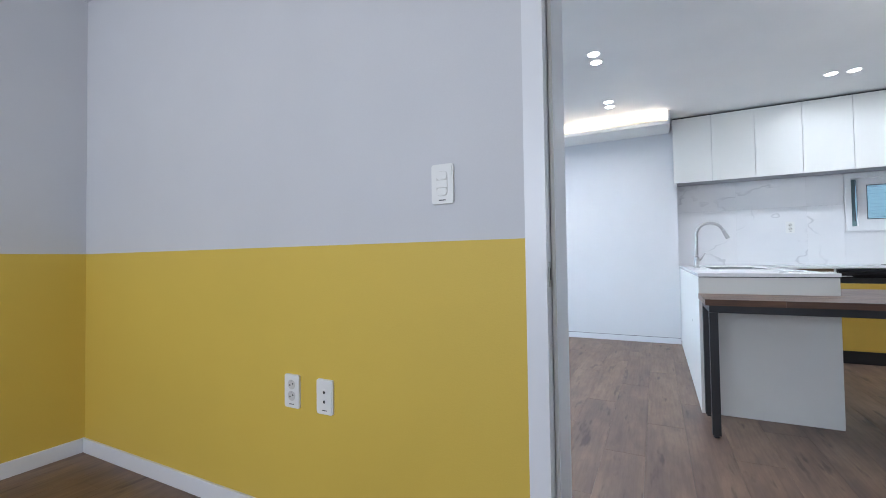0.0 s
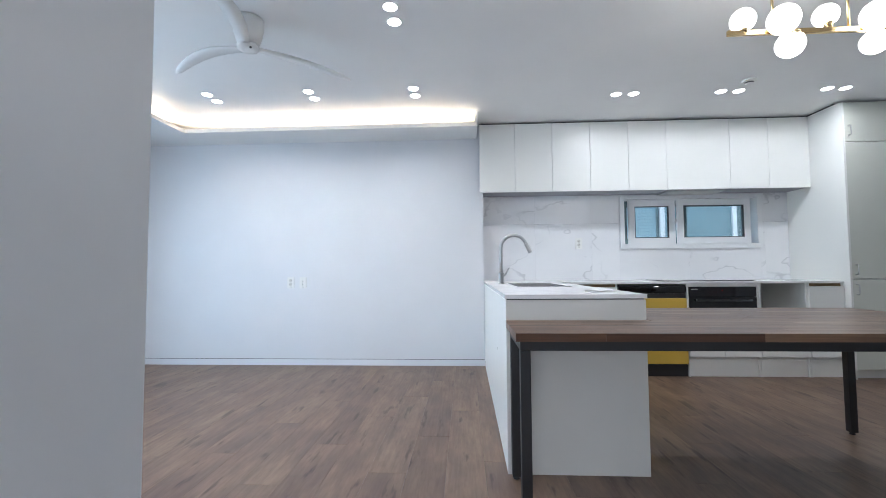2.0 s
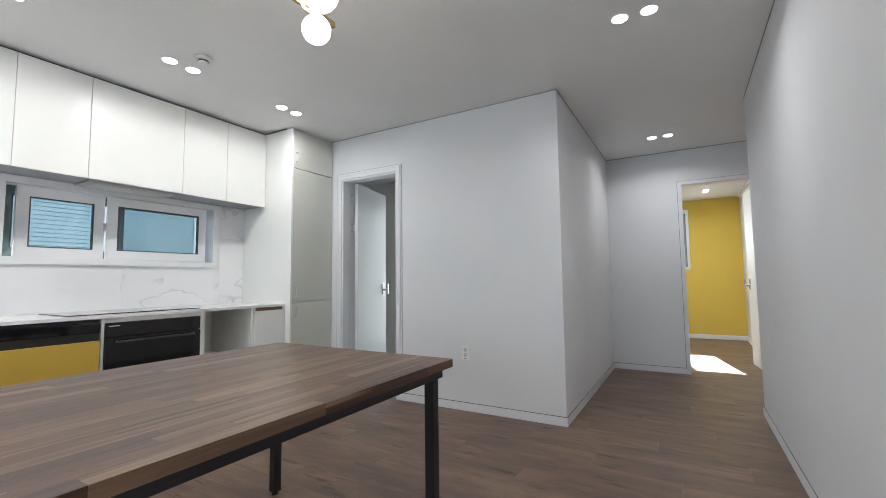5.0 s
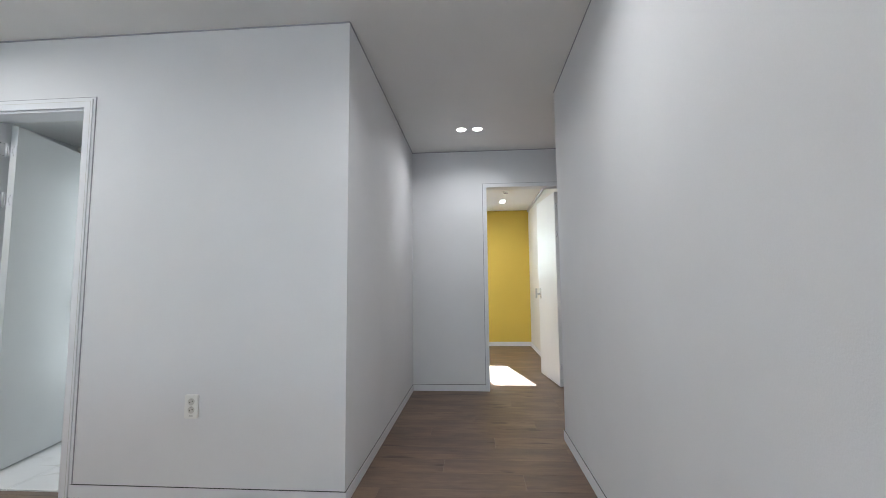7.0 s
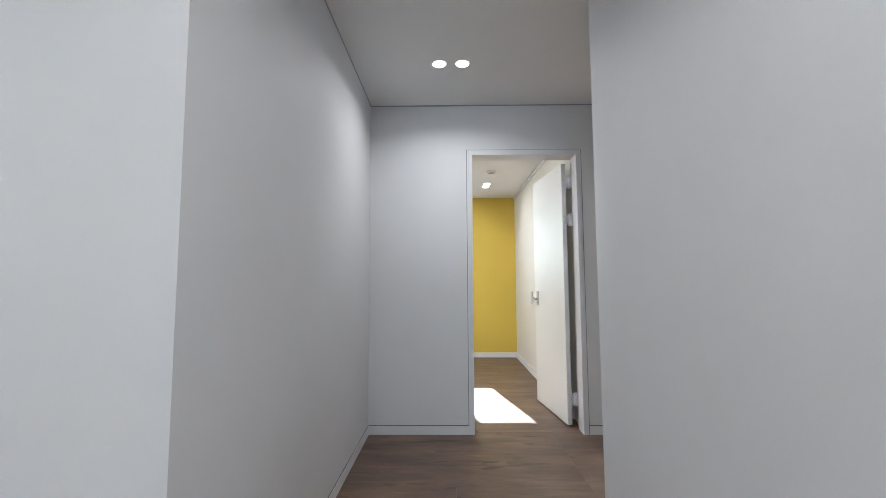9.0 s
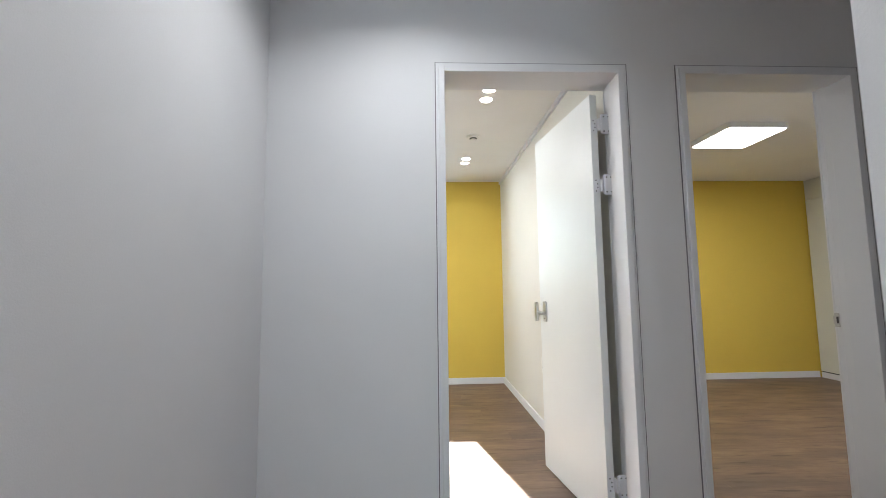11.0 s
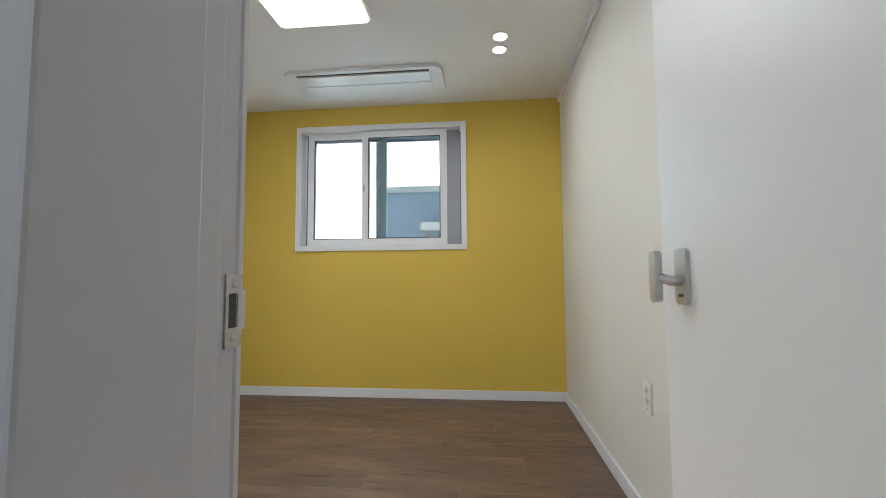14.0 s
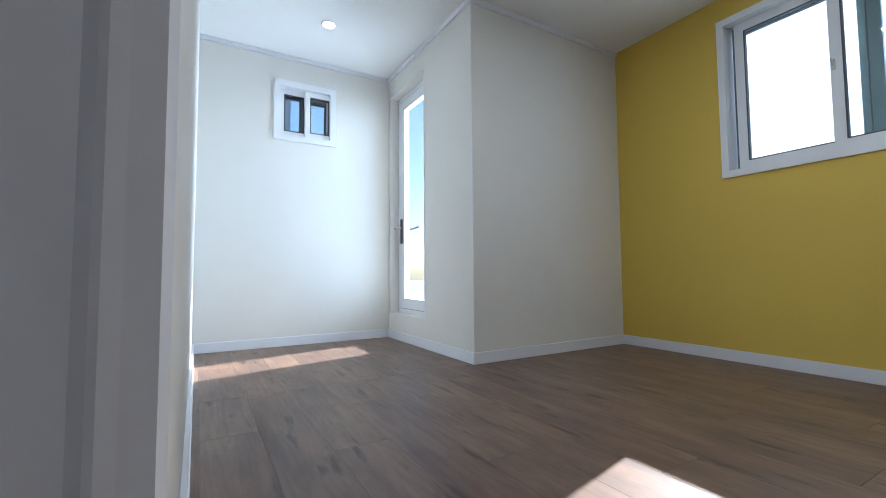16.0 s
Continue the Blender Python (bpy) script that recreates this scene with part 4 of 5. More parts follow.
part("grip_channel", boxes((3.55, 3.822, FY + 0.004, FY + 0.030, 0.806, 0.832)), BRONZE, eu, "bronze recessed grip, darkened for the recess's shade")
front(eu, 3.534, 3.838, 0.175, 0.808, FY)

# peninsula and worktop
pen = thing("peninsula", "white panelled kitchen peninsula with a sink", "kitchen island")
part("side_panel", boxes((PX0, PX0 + 0.018, PY0 + 0.018, 6.084 - 0.002, 0, CT - 0.026), bevel=0.0015), CAB, pen)
part("side_panel", boxes((PX1 - 0.018, PX1, PY0 + 0.018, FY + 0.6, 0.0, CT - 0.026)), CAB, pen)
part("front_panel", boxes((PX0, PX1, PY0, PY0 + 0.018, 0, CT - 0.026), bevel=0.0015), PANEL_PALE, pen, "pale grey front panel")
# dark slab paints the shade in the slit below the worktop
part("shadow_gap", boxes((PX0 + 0.006, PX1 - 0.006, PY0 + 0.006, 6.07, CT - 0.026, CT - 0.020)), GAP, pen)
# worktop with a cut-out for the sink
SX0, SX1, SY0, SY1 = 0.83, 1.20, 4.70, 5.40
bm = boxes((PX0 - 0.004, SX0, PY0 - 0.006, YK - 0.012, CT - 0.020, CT), (SX1, PX1 + 0.004, PY0 - 0.006, YK - 0.012, CT - 0.020, CT),
           (SX0, SX1, PY0 - 0.006, SY0, CT - 0.020, CT), (SX0, SX1, SY1, YK - 0.012, CT - 0.020, CT), (PX1 + 0.004, 3.839, FY - 0.014, YK - 0.012, CT - 0.020, CT))
bmesh.ops.remove_doubles(bm, verts=bm.verts, dist=0.0005)
solid("worktop", bm, STONE, "white engineered stone worktop", "worktop")
sink = thing("sink", "undermounted stainless steel sink bowl in the peninsula", "sink")
bm = bmesh.new()
ringz = [(SX0 + 0.001, SX1 - 0.001, SY0 + 0.001, SY1 - 0.001, CT - 0.004), (SX0 + 0.006, SX1 - 0.006, SY0 + 0.006, SY1 - 0.006, CT - 0.022), (SX0 + 0.02, SX1 - 0.02, SY0 + 0.02, SY1 - 0.02, CT - 0.19), (SX0 + 0.04, SX1 - 0.04, SY0 + 0.04, SY1 - 0.04, CT - 0.20)]
loops = [[bm.verts.new((x, y, z)) for x, y in ((a, c), (b, c), (b, d), (a, d))] for a, b, c, d, z in ringz]
for p, q in zip(loops, loops[1:]):
    for k in range(4):
        bm.faces.new((p[k], p[(k + 1) % 4], q[(k + 1) % 4], q[k]))
bm.faces.new(loops[-1])
part("bowl", bm, STEEL, sink)
part("rim", ring(SX0 - 0.004, SX1 + 0.004, SY0 - 0.004, SY1 + 0.004, 0, 0.0015, 0.010), STEEL, sink)
sink.children[-1].data.transform(Matrix(((1, 0, 0, 0), (0, 0, 1, 0), (0, 1, 0, CT), (0, 0, 0, 1))))
part("drain", lathe(bmesh.new(), (1.0, 5.05, CT - 0.1995), [(0.055, 0), (0.055, 0.004), (0.04, 0.006), (0.038, 0.002)], 20), CHROME, sink)
part("basket", boxes((0.87, 1.15, 5.18, 5.36, CT - 0.11, CT - 0.10), (0.86, 1.16, 5.17, 5.18, CT - 0.11, CT - 0.03), (0.86, 1.16, 5.36, 5.37, CT - 0.11, CT - 0.03)), PLASTIC, sink, "pale drainer basket")
fa = thing("faucet", "tall brushed steel gooseneck kitchen tap beside the sink", "faucet")
fx, fy = 0.772, 5.30
part("base", lathe(bmesh.new(), (fx, fy, CT), [(0.027, 0), (0.027, 0.006), (0.022, 0.010), (0.0215, 0.075), (0.0225, 0.078), (0.0225, 0.092), (0.016, 0.098)], 24), STEEL, fa)
bm, arc = bmesh.new(), [(fx, fy, CT + 0.09), (fx, fy, CT + 0.20), (fx, fy, CT + 0.300)]
R = 0.105
for k in range(1, 13):
    a = math.pi - math.pi * 0.90 * k / 12
    arc.append((fx + R + R * math.cos(a), fy - 0.003 * k, CT + 0.300 + R * math.sin(a)))
tube(bm, arc, 0.0135, 16)
part("spout", bm, STEEL, fa)
e, d = Vector(arc[-1]), (Vector(arc[-1]) - Vector(arc[-2])).normalized()
bm = bmesh.new()
tube(bm, [e - d * 0.005, e + d * 0.012, e + d * 0.014, e + d * 0.075, e + d * 0.082], [0.0145, 0.0165, 0.0155, 0.0175, 0.0165], 16)
part("spray_head", bm, STEEL, fa)
bm = bmesh.new()
tube(bm, [(fx + 0.018, fy - 0.004, CT + 0.068), (fx + 0.034, fy - 0.008, CT + 0.080), (fx + 0.066, fy - 0.015, CT + 0.135)], [0.010, 0.008, 0.005], 10)
part("lever", bm, STEEL, fa)
pop = thing("socket_pop_up", "round chrome pop-up socket lid in the worktop", "power socket")
part("lid", lathe(bmesh.new(), (1.185, 4.06, CT), [(0.066, 0), (0.066, 0.004), (0.060, 0.008), (0.054, 0.008), (0.052, 0.006), (0.004, 0.007)], 32), CHROME, pop)
part("ring", lathe(bmesh.new(), (1.185, 4.06, CT), [(0.072, 0), (0.072, 0.002), (0.067, 0.003)], 32), STEEL, pop)
hob = thing("hob", "black glass induction hob set on the worktop", "hob")
part("glass", boxes((2.33, 3.12, 5.76, 6.20, CT, CT + 0.007), bevel=0.002), BLACK_GLASS, hob)
for x, y, r in ((2.53, 5.88, 0.09), (2.53, 6.08, 0.08), (2.92, 5.98, 0.12)):
    part("cooking_zone", lathe(bmesh.new(), (x, y, CT + 0.0068), [(r, 0), (r, 0.0004), (r - 0.003, 0.0005)], 28), CAB_GREY, hob)
part("touch_controls", boxes((2.65, 2.82, 5.775, 5.80, CT + 0.0068, CT + 0.0074)), CAB_GREY, hob)

# marble wall tiles
splash = thing("backsplash", "grey-veined white marble tiles behind the worktop", "wall tiles", kind="structure")
tile_meshes = {}


def tile(x0, x1, z0, z1):
    key = (round(x1 - x0, 3), round(z1 - z0, 3))
    if key not in tile_meshes:
        tile_meshes[key] = mesh_of("tile", boxes((0.0003, key[0] - 0.0003, -0.010, 0, 0.0006, key[1] - 0.0006)), MARBLE)
    t = new("tile", tile_meshes[key])
    t.parent, t.location = splash, (x0, YK - 0.0005, z0)


for x0, x1 in ((0.665, 1.222), (1.222, 1.822), (3.60, 3.838)):
    tile(x0, x1, CT, 1.455)
    tile(x0, x1, 1.455, 1.757)
tile(1.822, 2.11, 1.455, 1.757)
tile(1.822, 2.11, CT, 1.455)
for x0, x1 in ((2.11, 2.83), (2.83, 3.55)):
    tile(x0, x1, CT, 1.195)
tile(3.55, 3.60, CT, 1.455)
tile(3.55, 3.60, 1.455, 1.757)

# ---- the table, notched round the peninsula ----
TZ, TX0, TX1, TY0, TY1 = 0.733, 0.662, 2.765, 3.39, 4.425
NX, NY = PX1 + 0.006, PY0 - 0.004
table = thing("dining_table", "long acacia block table on a black steel frame", "table")
top = part("tabletop", boxes((TX0 + 0.002, TX1 - 0.002, TY0 + 0.002, NY - 0.001, TZ - 0.030, TZ - 0.0015), (NX + 0.001, TX1 - 0.002, NY - 0.001, TY1 - 0.002, TZ - 0.030, TZ - 0.0015)), ACACIA, table, "acacia butcher-block top")
stave_meshes, trng = {}, random.Random(11)


def stave(x0, x1, y0, y1):
    key = (round(x1 - x0, 2), round(y1 - y0, 4))
    if key not in stave_meshes:
        l, w = x1 - x0, y1 - y0
        stave_meshes[key] = mesh_of("stave", boxes((0.0002, l - 0.0002, 0.0002, w - 0.0002, 0, 0.0315)), ACACIA)
    s = new("stave", stave_meshes[key])
    s.parent, s.location = top, (x0, y0, TZ - 0.0315)


SW, row, y = 0.0436, 0, TY0
while y < TY1 - 0.01:
    y1 = min(y + SW, TY1)
    xs = TX0 if y1 <= NY + 0.003 else NX
    x = xs
    first = True
    while x < TX1 - 0.005:
        step = round(trng.uniform(0.16, 0.55) if first else trng.choice((0.30, 0.36, 0.42, 0.50, 0.58)), 2)
        x1 = TX1 if TX1 - (x + step) < 0.12 else x + step
        stave(x, x1, y, y1)
        x, first = x1, False
    y, row = y1, row + 1
S = 0.04
rails = [(TX0 + 0.02, TX1 - 0.02, TY0 + 0.035, TY0 + 0.035 + S), (NX + 0.03, TX1 - 0.02, TY1 - 0.02 - S, TY1 - 0.02), (TX0 + 0.02, TX0 + 0.02 + S, TY0 + 0.035 + S, NY - 0.012),
         (TX1 - 0.02 - S, TX1 - 0.02, TY0 + 0.035 + S, TY1 - 0.02 - S)]
for x0, x1, y0, y1 in rails:
    part("rail", boxes((x0, x1, y0, y1, TZ - 0.0325 - S, TZ - 0.0325), bevel=0.003), BLACK_STEEL, table, "black steel rail")
for x, y in ((TX0 + 0.02, TY0 + 0.035), (TX0 + 0.02, NY - 0.012 - S), (TX1 - 0.055 - S, TY0 + 0.035), (TX1 - 0.02 - S, TY1 - 0.02 - S)):
    leg = part("leg", boxes((x, x + S, y, y + S, 0.014, TZ - 0.0326 - S), bevel=0.003), BLACK_STEEL, table, "square black steel leg")
    part("foot", lathe(bmesh.new(), (x + S / 2, y + S / 2, 0), [(0.014, 0), (0.016, 0.003), (0.012, 0.008), (0.008, 0.016)], 16), BLACK_MATT, leg)

# ---- lights ----
def downlight_pair(x, y, z, along, watts, group, color=LED_WHITE, gap=0.145, spread=150):
    d = thing("downlight", "pair of small round recessed LED downlights", "ceiling light", group, at=pose(x, y, z, 0, 0, 0 if along == "x" else 90))
    for s in (-1, 1):
        rim = part("rim", lathe(bmesh.new(), (s * gap / 2, 0, 0), [(0.050, 0.0), (0.049, -0.003), (0.043, -0.004), (0.041, -0.002)], 24), PLASTIC, d)
        part("lens", lathe(bmesh.new(), (s * gap / 2, 0, 0), [(0.040, -0.0018), (0.040, -0.0026), (0.034, -0.0036)], 24), LAMP_GLOW, rim, "lit white lens")
        dx, dy = (s * gap / 2, 0) if along == "x" else (0, s * gap / 2)
        disc_lamp("downlight_beam", (x + dx, y + dy, z - 0.006), 0.07, watts, color, spread)
    return d


for x in (1.85, 2.72, 3.58):
    downlight_pair(x, 5.36, H, "x", 1.4, "kitchen downlights", spread=172)
for x, y in ((0.06, 5.20), (-0.82, 5.20), (-1.69, 5.20), (0.06, 4.12), (-1.66, 4.11), (0.06, 2.95), (-0.82, 2.95), (-1.69, 2.95)):
    downlight_pair(x, y, H, "y", 1.3, "living room downlights")
downlight_pair(3.68, 2.745, H, "y", 1.35, "hall downlights")
downlight_pair(5.98, 2.735, H, "y", 1.25, "hall downlights")
downlight_pair(7.475, 2.24, H1, "x", 0.28, "bedroom downlights")
downlight_pair(8.93, 2.25, H1, "x", 0.45, "bedroom downlights")

def downlight_single(x, y, watts, label):
    nd = thing("downlight", label, "ceiling light", at=pose(x, y, H1))
    rim = part("rim", lathe(bmesh.new(), (0, 0, 0), [(0.055, 0.0), (0.054, -0.003), (0.047, -0.004), (0.045, -0.002)], 24), PLASTIC, nd)
    part("lens", lathe(bmesh.new(), (0, 0, 0), [(0.044, -0.0018), (0.044, -0.0026), (0.036, -0.0036)], 24), LAMP_GLOW, rim)
    disc_lamp("downlight_beam", (x, y, H1 - 0.006), 0.08, watts, LED_WHITE, 150)


downlight_single(7.6, 5.48, 1.0, "single round recessed LED downlight in the niche")
downlight_single(7.314, 0.94, 0.4, "single round recessed LED downlight inside the second bedroom")


def detector(x, y, z):
    d = thing("smoke_detector", "small round white ceiling smoke detector", "smoke detector", at=pose(x, y, z))
    part("base", lathe(bmesh.new(), (0, 0, 0), [(0.052, 0), (0.052, -0.010), (0.046, -0.016)], 24), PLASTIC, d)
    part("sensor", lathe(bmesh.new(), (0, 0, -0.016), [(0.030, 0), (0.028, -0.016), (0.018, -0.022)], 20), PLASTIC, d)
    part("grille", lathe(bmesh.new(), (0, 0, -0.020), [(0.0305, 0), (0.0300, -0.008)], 20), HOLE, d)
    return d


detector(2.74, 5.15, H)
detector(-1.83, 4.11, H)
detector(8.24, 2.25, H1)


def led_panel(x, y, z, w, l, watts):
    """A thin ceiling light with rounded corners."""
    d = thing("ceiling_light", "thin white square LED ceiling light, switched on", "ceiling light", at=pose(x, y, z))
    bm = plate(bmesh.new(), -w / 2, w / 2, -l / 2, l / 2, 0.0, 0.045, 0.03)
    bmesh.ops.transform(bm, matrix=pose(0, 0, 0, -90), verts=bm.verts)
    part("frame", bm, PLASTIC, d)
    bm = plate(bmesh.new(), -w / 2 + 0.012, w / 2 - 0.012, -l / 2 + 0.012, l / 2 - 0.012, 0.0, 0.004, 0.024)
    bmesh.ops.transform(bm, matrix=pose(0, 0, 0, -90), verts=bm.verts)
    bmesh.ops.transform(bm, matrix=pose(0, 0, -0.0455), verts=bm.verts)
    part("diffuser", bm, PANEL_GLOW, d, "evenly lit white diffuser")
    area_lamp("panel_light", (x, y, z - 0.055), (x, y, z - 1), w - 0.03, l - 0.03, watts, LED_WHITE)
    return d


led_panel(8.29, 3.21, H1, 0.56, 0.52, 8)
led_panel(8.147, 0.022, H1, 0.50, 0.50, 12.0)

# pendant over the table
pd = thing("pendant_light", "brass bar pendant with six lit opal glass globes", "pendant lamp")
BX0, BX1, BY, BZ = 1.72, 2.475, 3.76, 2.085
part("bar", boxes((BX0, BX1, BY - 0.008, BY + 0.008, BZ - 0.012, BZ + 0.012), bevel=0.002), BRASS, pd, "slim square brass bar")
for x in (1.93, 2.27):
    bm = bmesh.new()
    tube(bm, [(x, BY, BZ), (x, BY, H)], 0.006, 10)
    part("rod", bm, BRASS, pd, "brass hanging rod")
part("canopy", boxes((1.85, 2.35, BY - 0.03, BY + 0.03, H - 0.025, H), bevel=0.003), BRASS, pd, "brass ceiling plate")
for gx, gy, gz, r in ((1.800, 3.77, 2.152, 0.054), (1.915, 3.675, 2.095, 0.064), (2.030, 3.795, 2.040, 0.060), (2.190, 3.785, 2.170, 0.052), (2.335, 3.69, 2.110, 0.064), (2.395, 3.775, 2.030, 0.055)):
    g = part("globe", ball(bmesh.new(), (gx, gy, gz), r), GLOBE_GLOW, pd, "lit opal glass globe")
    near = Vector((min(max(gx, BX0), BX1), BY, BZ))
    d = (near - Vector((gx, gy, gz)))
    d = d.normalized() if d.length > 1e-4 else Vector((0, 0, -1))
    bm = bmesh.new()
    c = Vector((gx, gy, gz)) + d * r
    tube(bm, [c - d * 0.010, c + d * 0.004, c + d * 0.008, near], [0.020, 0.020, 0.012, 0.008], 14)
    part("holder", bm, BRASS, g)
    ob = new("globe_light", bpy.data.lights.new("globe_light", "POINT"))
    ob.data.energy, ob.data.color, ob.data.shadow_soft_size = 1.9 * DIM, (1.0, 0.95, 0.88), r + 0.004
    ob.location = (gx, gy, gz)

# ceiling fan
fan = thing("ceiling_fan", "white three-blade ceiling fan at rest", "ceiling fan", at=pose(-0.80, 4.12, 0))
part("motor", lathe(bmesh.new(), (0, 0, 0), [(0.085, H), (0.088, H - 0.03), (0.080, H - 0.09), (0.066, H - 0.135), (0.05, H - 0.15)], 32), PLASTIC, fan, "white tapered motor housing")
part("hub", lathe(bmesh.new(), (0, 0, 0), [(0.055, H - 0.150), (0.062, H - 0.158), (0.060, H - 0.178), (0.030, H - 0.186)], 28), PLASTIC, fan)
part("sensor", lathe(bmesh.new(), (0.03, -0.03, 0), [(0.008, H - 0.180), (0.006, H - 0.187)], 10), HOLE, fan)
for ang in (39, 159, 279):
    bm, rows, n = bmesh.new(), [], 16
    for k in range(n + 1):
        t = k / n
        rad = 0.05 + 0.60 * t
        w = 0.018 + 0.024 * math.sin(math.pi * min(1, t * 0.85 + 0.12)) ** 1.1
        if t > 0.9:
            w *= math.sqrt(max(0.02, 1 - ((t - 0.9) / 0.1) ** 2))
        tw = radians(6 - 5 * t)
        zc = H - 0.165 + 0.03 * math.sin(math.pi * t) - 0.030 * t
        ring4 = []
        for sx, sz in ((-1, -1), (1, -1), (1, 1), (-1, 1)):
            yy = sx * w * math.cos(tw) - sz * 0.004 * math.sin(tw) + 0.03 * math.sin(math.pi * t)
            ring4.append(bm.verts.new((rad, yy, zc + sx * w * math.sin(tw) + sz * 0.004 * math.cos(tw))))
        rows.append(ring4)
    for a, b in zip(rows, rows[1:]):
        for k in range(4):
            bm.faces.new((a[k], a[(k + 1) % 4], b[(k + 1) % 4], b[k])).smooth = True
    bm.faces.new(rows[0][::-1]), bm.faces.new(rows[-1])
    bmesh.ops.recalc_face_normals(bm, faces=bm.faces)
    bl = part("blade", bm, PLASTIC, fan, "slim white curved blade")
    bl.rotation_euler = (0, 0, radians(ang))


# ---- sockets and switches ----
def faceplate(name, label, category, m, w=0.072, h=0.118):
    d = thing(name, label, category, at=m)
    part("plate", plate(bmesh.new(), -w / 2, w / 2, -h / 2, h / 2, -0.008, 0, 0.008), PLASTIC, d)
    part("bevel", plate(bmesh.new(), -w / 2 + 0.004, w / 2 - 0.004, -h / 2 + 0.004, h / 2 - 0.004, -0.0095, -0.008, 0.006), PLASTIC, d)
    return d


def socket(m, label, w=0.072, h=0.118):
    d = faceplate("power_socket", label, "power socket", m, w, h)
    for z in (0.024, -0.016):
        s = part("outlet", lathe(bmesh.new(), (0, -0.0095, z), [(0.0175, 0), (0.0175, -0.001), (0.0165, -0.0012)], 20, "y"), CAB_GREY, d, "round two-pin outlet")
        for x in (-0.007, 0.007):
            part("pin_hole", lathe(bmesh.new(), (x, -0.0107, z + (0.003 if x > 0 else -0.003)), [(0.0032, 0), (0.0030, -0.0004)], 8, "y"), HOLE, s)
        part("earth_clip", boxes((-0.003, 0.003, -0.0113, -0.0106, z + 0.011, z + 0.016)), STEEL, s)
    part("mark", boxes((-0.011, 0.011, -0.0098, -0.0094, -0.047, -0.044)), HOLE, d)
    return d


def data_plate(m, label):
    d = faceplate("data_socket", label, "data socket", m)
    for z in (0.016, -0.016):
        s = part("insert", boxes((-0.012, 0.012, -0.0108, -0.0094, z - 0.010, z + 0.010)), PLASTIC, d)
        part("jack", lathe(bmesh.new(), (0, -0.0107, z), [(0.0055, 0), (0.005, -0.0006)], 12, "y"), HOLE, s)
    part("mark", boxes((-0.011, 0.011, -0.0098, -0.0094, -0.047, -0.044)), HOLE, d)
    return d


def light_switch(m, label):
    d = faceplate("light_switch", label, "light switch", m)
    for z0, z1, r in ((0.012, 0.036, 0.010), (-0.011, 0.010, 0.002), (-0.035, -0.013, 0.010)):
        part("rocker", plate(bmesh.new(), -0.017, 0.017, z0, z1, -0.0125, -0.0092, r), PLASTIC, d)
    part("outline", plate(bmesh.new(), -0.0185, 0.0185, -0.0365, 0.0375, -0.0098, -0.0092, 0.012), CAB_GREY, d)
    part("mark", boxes((-0.011, 0.011, -0.0098, -0.0094, -0.050, -0.047)), HOLE, d)
    return d


light_switch(pose(-0.123, YA - 0.003, 1.186), "white double light switch on the grey wall")
socket(pose(-0.738, YA - 0.004, 0.498), "white double power socket on the yellow dado")
data_plate(pose(-0.585, YA - 0.004, 0.497), "white aerial and data socket on the yellow dado")
socket(pose(-1.352, 6.084, 0.851), "white double power socket on the living room wall")
data_plate(pose(-1.222, 6.084, 0.851), "white aerial and data socket on the living room wall")
socket(pose(1.683, YK - 0.0105, 1.246), "white double power socket on the marble tiles")
socket(pose(XH, 4.145, 0.458, 0, 0, -90), "white double power socket beside the hall corner")
socket(pose(8.11, 1.747, 0.498, 0, 0, 180), "white double power socket on the cream wall")

# ---- ceiling air conditioner in the yellow bedroom ----
ac = thing("air_conditioner", "white one-way ceiling cassette air conditioner", "air conditioner", at=pose(9.33, 3.19, H1))
bm = plate(bmesh.new(), -0.21, 0.20, -0.555, 0.555, 0.0, 0.022, 0.06)
bmesh.ops.transform(bm, matrix=pose(0, 0, 0, -90), verts=bm.verts)
part("panel", bm, PLASTIC, ac)
part("flap", boxes((-0.16, -0.03, -0.47, 0.47, -0.034, -0.022), bevel=0.005), PLASTIC, ac, "glossy white air flap")
part("slot", boxes((-0.175, -0.162, -0.47, 0.47, -0.0235, -0.0225)), HOLE, ac)
part("slot", boxes((-0.028, -0.020, -0.47, 0.47, -0.0235, -0.0225)), HOLE, ac)
part("intake", boxes((0.0, 0.165, -0.47, 0.47, -0.026, -0.022), bevel=0.003), PLASTIC, ac)
la = thing("air_conditioner", "white ceiling cassette in the dropped living room border", "air conditioner", at=pose(-2.72, 4.6, 2.335))
part("panel", boxes((-0.24, 0.24, -0.55, 0.55, -0.015, 0), bevel=0.006), PLASTIC, la)
part("flap", boxes((0.05, 0.19, -0.48, 0.48, -0.024, -0.015), bevel=0.004), PLASTIC, la)

# ---- wardrobe in the second bedroom ----
wd = thing("wardrobe", "cream built-in wardrobe with small bow handles", "wardrobe")
part("body", boxes((7.33, 9.73, -2.69, -2.062, 0.075, 2.38)), CAB_SAGE, wd)
part("plinth", boxes((7.33, 9.73, -2.69, -2.045, 0, 0.062)), TRIM, wd)
part("plinth_gap", boxes((7.34, 9.73, -2.68, -2.055, 0.062, 0.075)), GAP, wd)
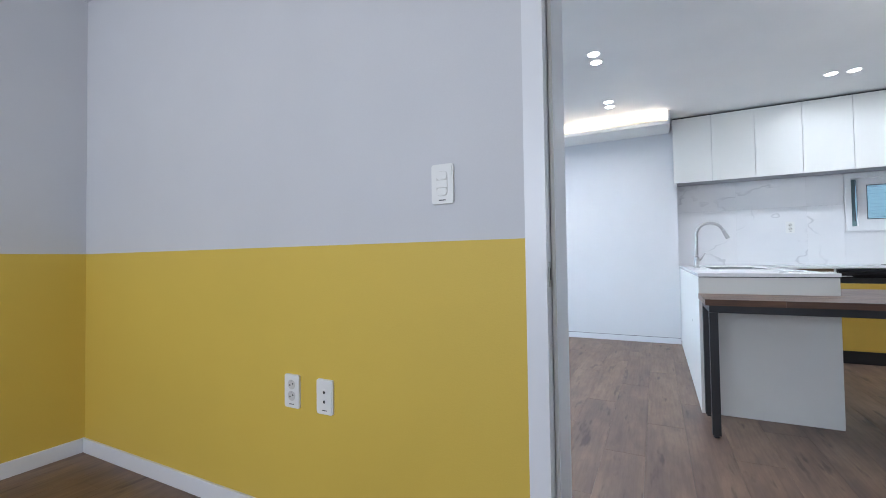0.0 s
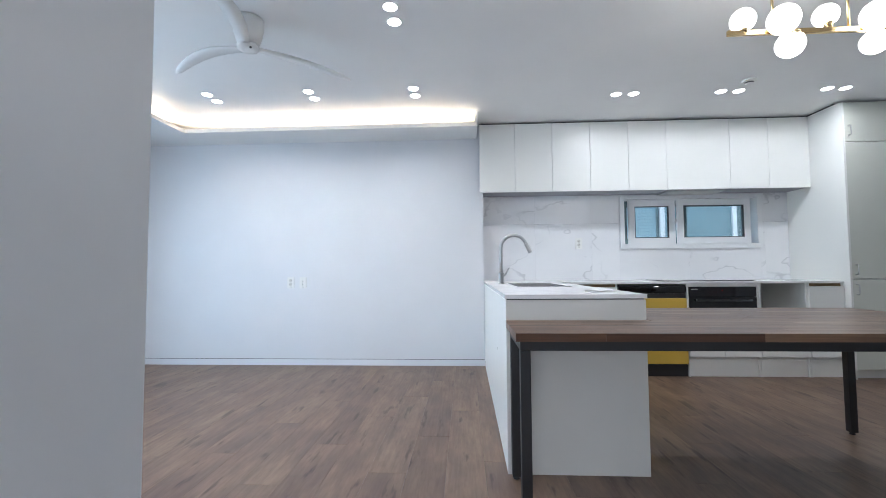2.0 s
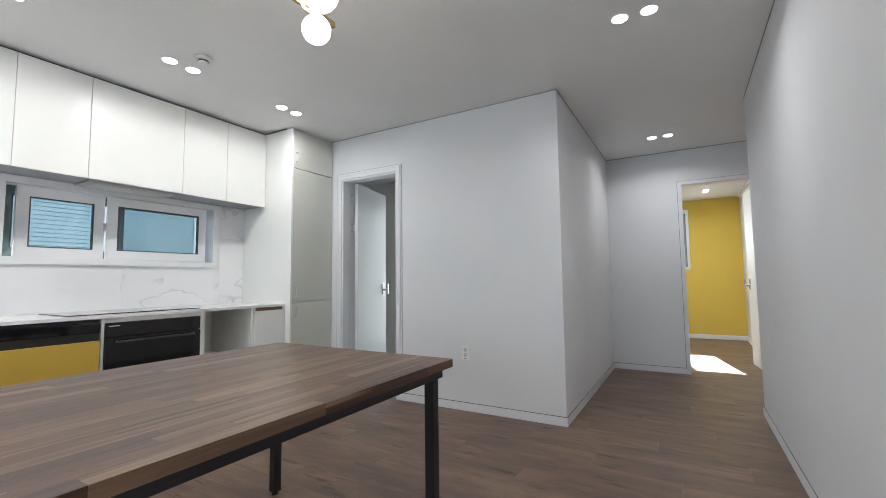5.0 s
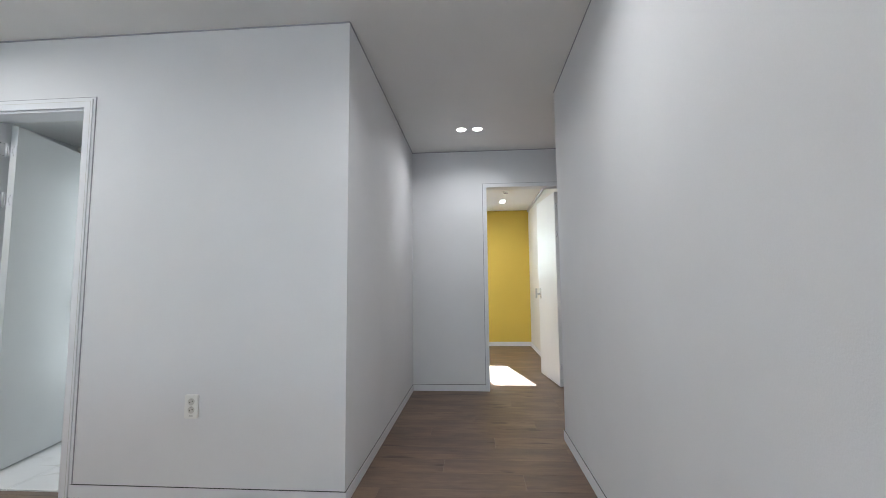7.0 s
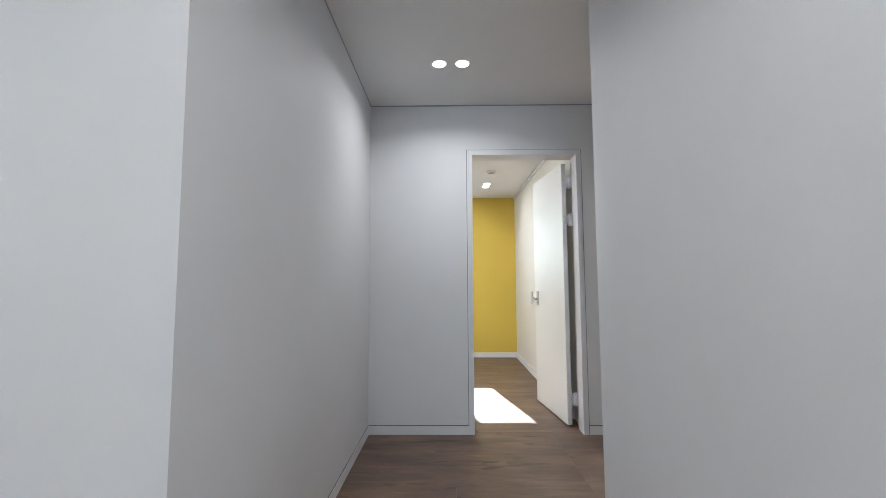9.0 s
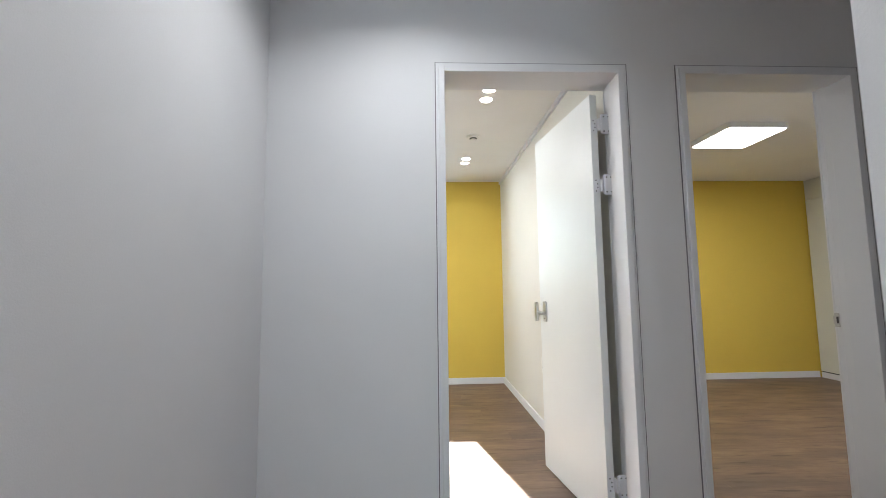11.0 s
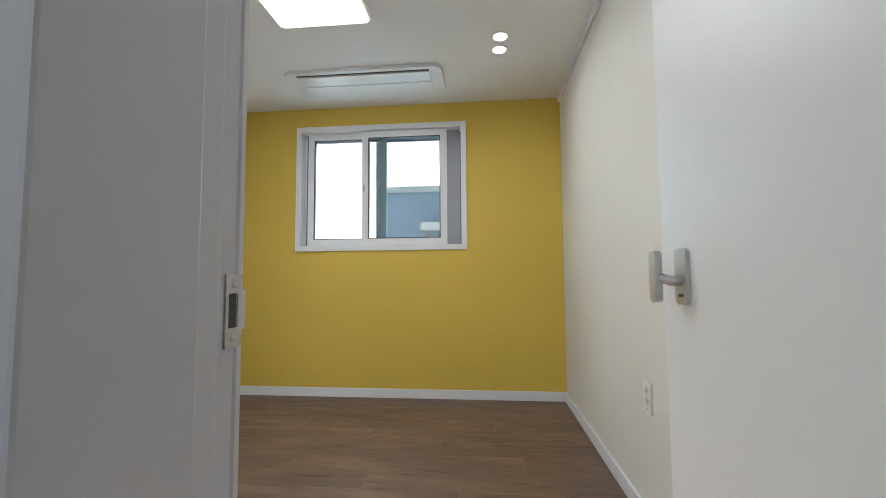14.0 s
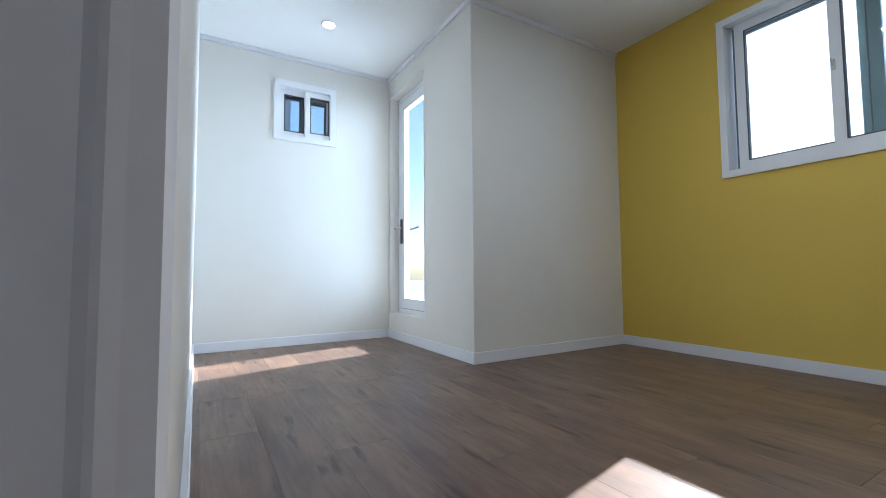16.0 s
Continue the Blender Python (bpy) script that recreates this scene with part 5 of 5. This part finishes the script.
for k in range(6):
    x0 = 7.33 + 0.4 * k
    part("filler", boxes((x0 + 0.001, x0 + 0.399, -2.06, -2.04, 2.135, 2.38), bevel=0.002), CAB_SAGE, wd)
    dr = part("door", boxes((x0 + 0.0015, x0 + 0.3985, -2.06, -2.04, 0.076, 2.131), bevel=0.002), CAB_SAGE, wd)
    hx = x0 + (0.365 if k % 2 == 0 else 0.035)
    bm = bmesh.new()
    tube(bm, [(hx, -2.04, 1.02), (hx, -2.015, 1.025), (hx, -2.015, 1.115), (hx, -2.04, 1.12)], 0.0045, 8)
    part("handle", bm, CHROME, dr, "slim satin metal handle")

# ---- utility room behind the open door ----
wall("wall_utility_inner", "y", 5.75, 5.87, 3.5, YK, -0.1, TOP, WALL_CREAM, "cream papered utility room wall", [(4.95, 5.70, -0.1, 2.06)])
iu = thing("door_6", "bluish white framed inner doorway", "door", kind="structure", at=pose(5.75, 5.70, 0, 0, 0, -90))
part("jamb", boxes((0, 0.045, -0.012, 0.13, 0, 2.06)), PVC, iu)
part("jamb", boxes((0.705, 0.75, -0.012, 0.13, 0, 2.06)), PVC, iu)
part("head", boxes((0.045, 0.705, -0.012, 0.13, 2.015, 2.06)), PVC, iu)
gl2 = part("leaf", ring(0.05, 0.70, 0.01, 2.01, 0.03, 0.07, 0.09), PVC, iu, "white glazed leaf")
part("pane", boxes((0.135, 0.615, 0.045, 0.053, 0.095, 1.925)), GLASS_BLUE, gl2)

# ---- floor boards ----
floor = solid("floor", boxes((-3.2, 4.43, 2.0, 6.35, -0.1, -0.012), (4.43, 10.0, -2.75, 3.45, -0.1, -0.012), (6.68, 10.0, 3.45, 6.2, -0.1, -0.012), (-2.3, 2.3, -1.6, 2.0, -0.1, -0.012)),
              GAP, "grey-brown oak laminate floor of long planks", "floor", kind="structure")
PW, PL = 0.19, 1.22
plank_meshes = {}
rng = random.Random(7)


def plank_mesh(w, l):
    key = (round(w, 3), round(l, 3))
    if key not in plank_meshes:
        bm, c = bmesh.new(), 0.0006
        lo = [bm.verts.new((x, y, 0)) for x, y in ((0, 0), (w, 0), (w, l), (0, l))]
        mi = [bm.verts.new((x, y, 0.0112)) for x, y in ((0, 0), (w, 0), (w, l), (0, l))]
        hi = [bm.verts.new((x, y, 0.012)) for x, y in ((c, c), (w - c, c), (w - c, l - c), (c, l - c))]
        bm.faces.new(hi)
        for a, b in ((lo, mi), (mi, hi)):
            for k in range(4):
                bm.faces.new((a[k], a[(k + 1) % 4], b[(k + 1) % 4], b[k]))
        plank_meshes[key] = mesh_of("plank", bm, FLOOR)
    return plank_meshes[key]


def lay(x0, x1, y0, y1):
    """The planks of one stretch of floor, all on the same grid and stagger."""
    for i in range(math.floor((x0 + 4) / PW), math.ceil((x1 + 4) / PW)):
        a, b = max(x0, i * PW - 4), min(x1, (i + 1) * PW - 4)
        off = ((i * 0.37) % 1.0) * PL
        for k in range(-3, 9):
            c, d = max(y0, k * PL + off - 2), min(y1, (k + 1) * PL + off - 2)
            if b - a > 0.004 and d - c > 0.004:
                yield a, b, c, d


def loose(*rects):
    for r in rects:
        for a, b, c, d in lay(*r):
            ob = new("plank", plank_mesh(b - a - 0.0006, d - c - 0.0006))
            ob.parent = floor
            ob.location = (a, c, -0.012)


loose((-3.16, 4.40, 1.95, 6.31), (4.40, 6.69, 2.0, 3.35), (6.69, 9.78, 1.70, 4.716), (6.69, 8.328, 4.716, 6.08))


def joined(name, *rects):
    bm, c = bmesh.new(), 0.0006
    for r in rects:
        for x0, x1, y0, y1 in lay(*r):
            hi = [bm.verts.new((x, y, 0.0)) for x, y in ((x0 + c, y0 + c), (x1 - c, y0 + c), (x1 - c, y1 - c), (x0 + c, y1 - c))]
            lo = [bm.verts.new((x, y, -0.011)) for x, y in ((x0, y0), (x1, y0), (x1, y1), (x0, y1))]
            bm.faces.new(hi)
            for k in range(4):
                bm.faces.new((lo[k], lo[(k + 1) % 4], hi[(k + 1) % 4], hi[k]))
    ob = part(name, bm, FLOOR, floor)
    return tagged(ob, kind="stuff")


joined("floor_boards", (-2.22, 2.2, -1.5, 1.95), (5.295, 6.69, 0.2, 2.0), (6.69, 9.75, -2.7, 1.60))
tiles = solid("floor_utility", boxes((4.43, 6.6, 3.5, 6.31, -0.1, -0.012)), GAP, "pale marble tiles on the utility room floor", "floor", kind="structure")
tm = mesh_of("tile", boxes((0, 0.597, 0, 0.597, 0, 0.014)), FLOOR_TILE)
for i in range(4):
    for k in range(5):
        t = new("tile", tm)
        t.parent, t.location = tiles, (4.41 + 0.6 * i, 3.4 + 0.6 * k, -0.012)
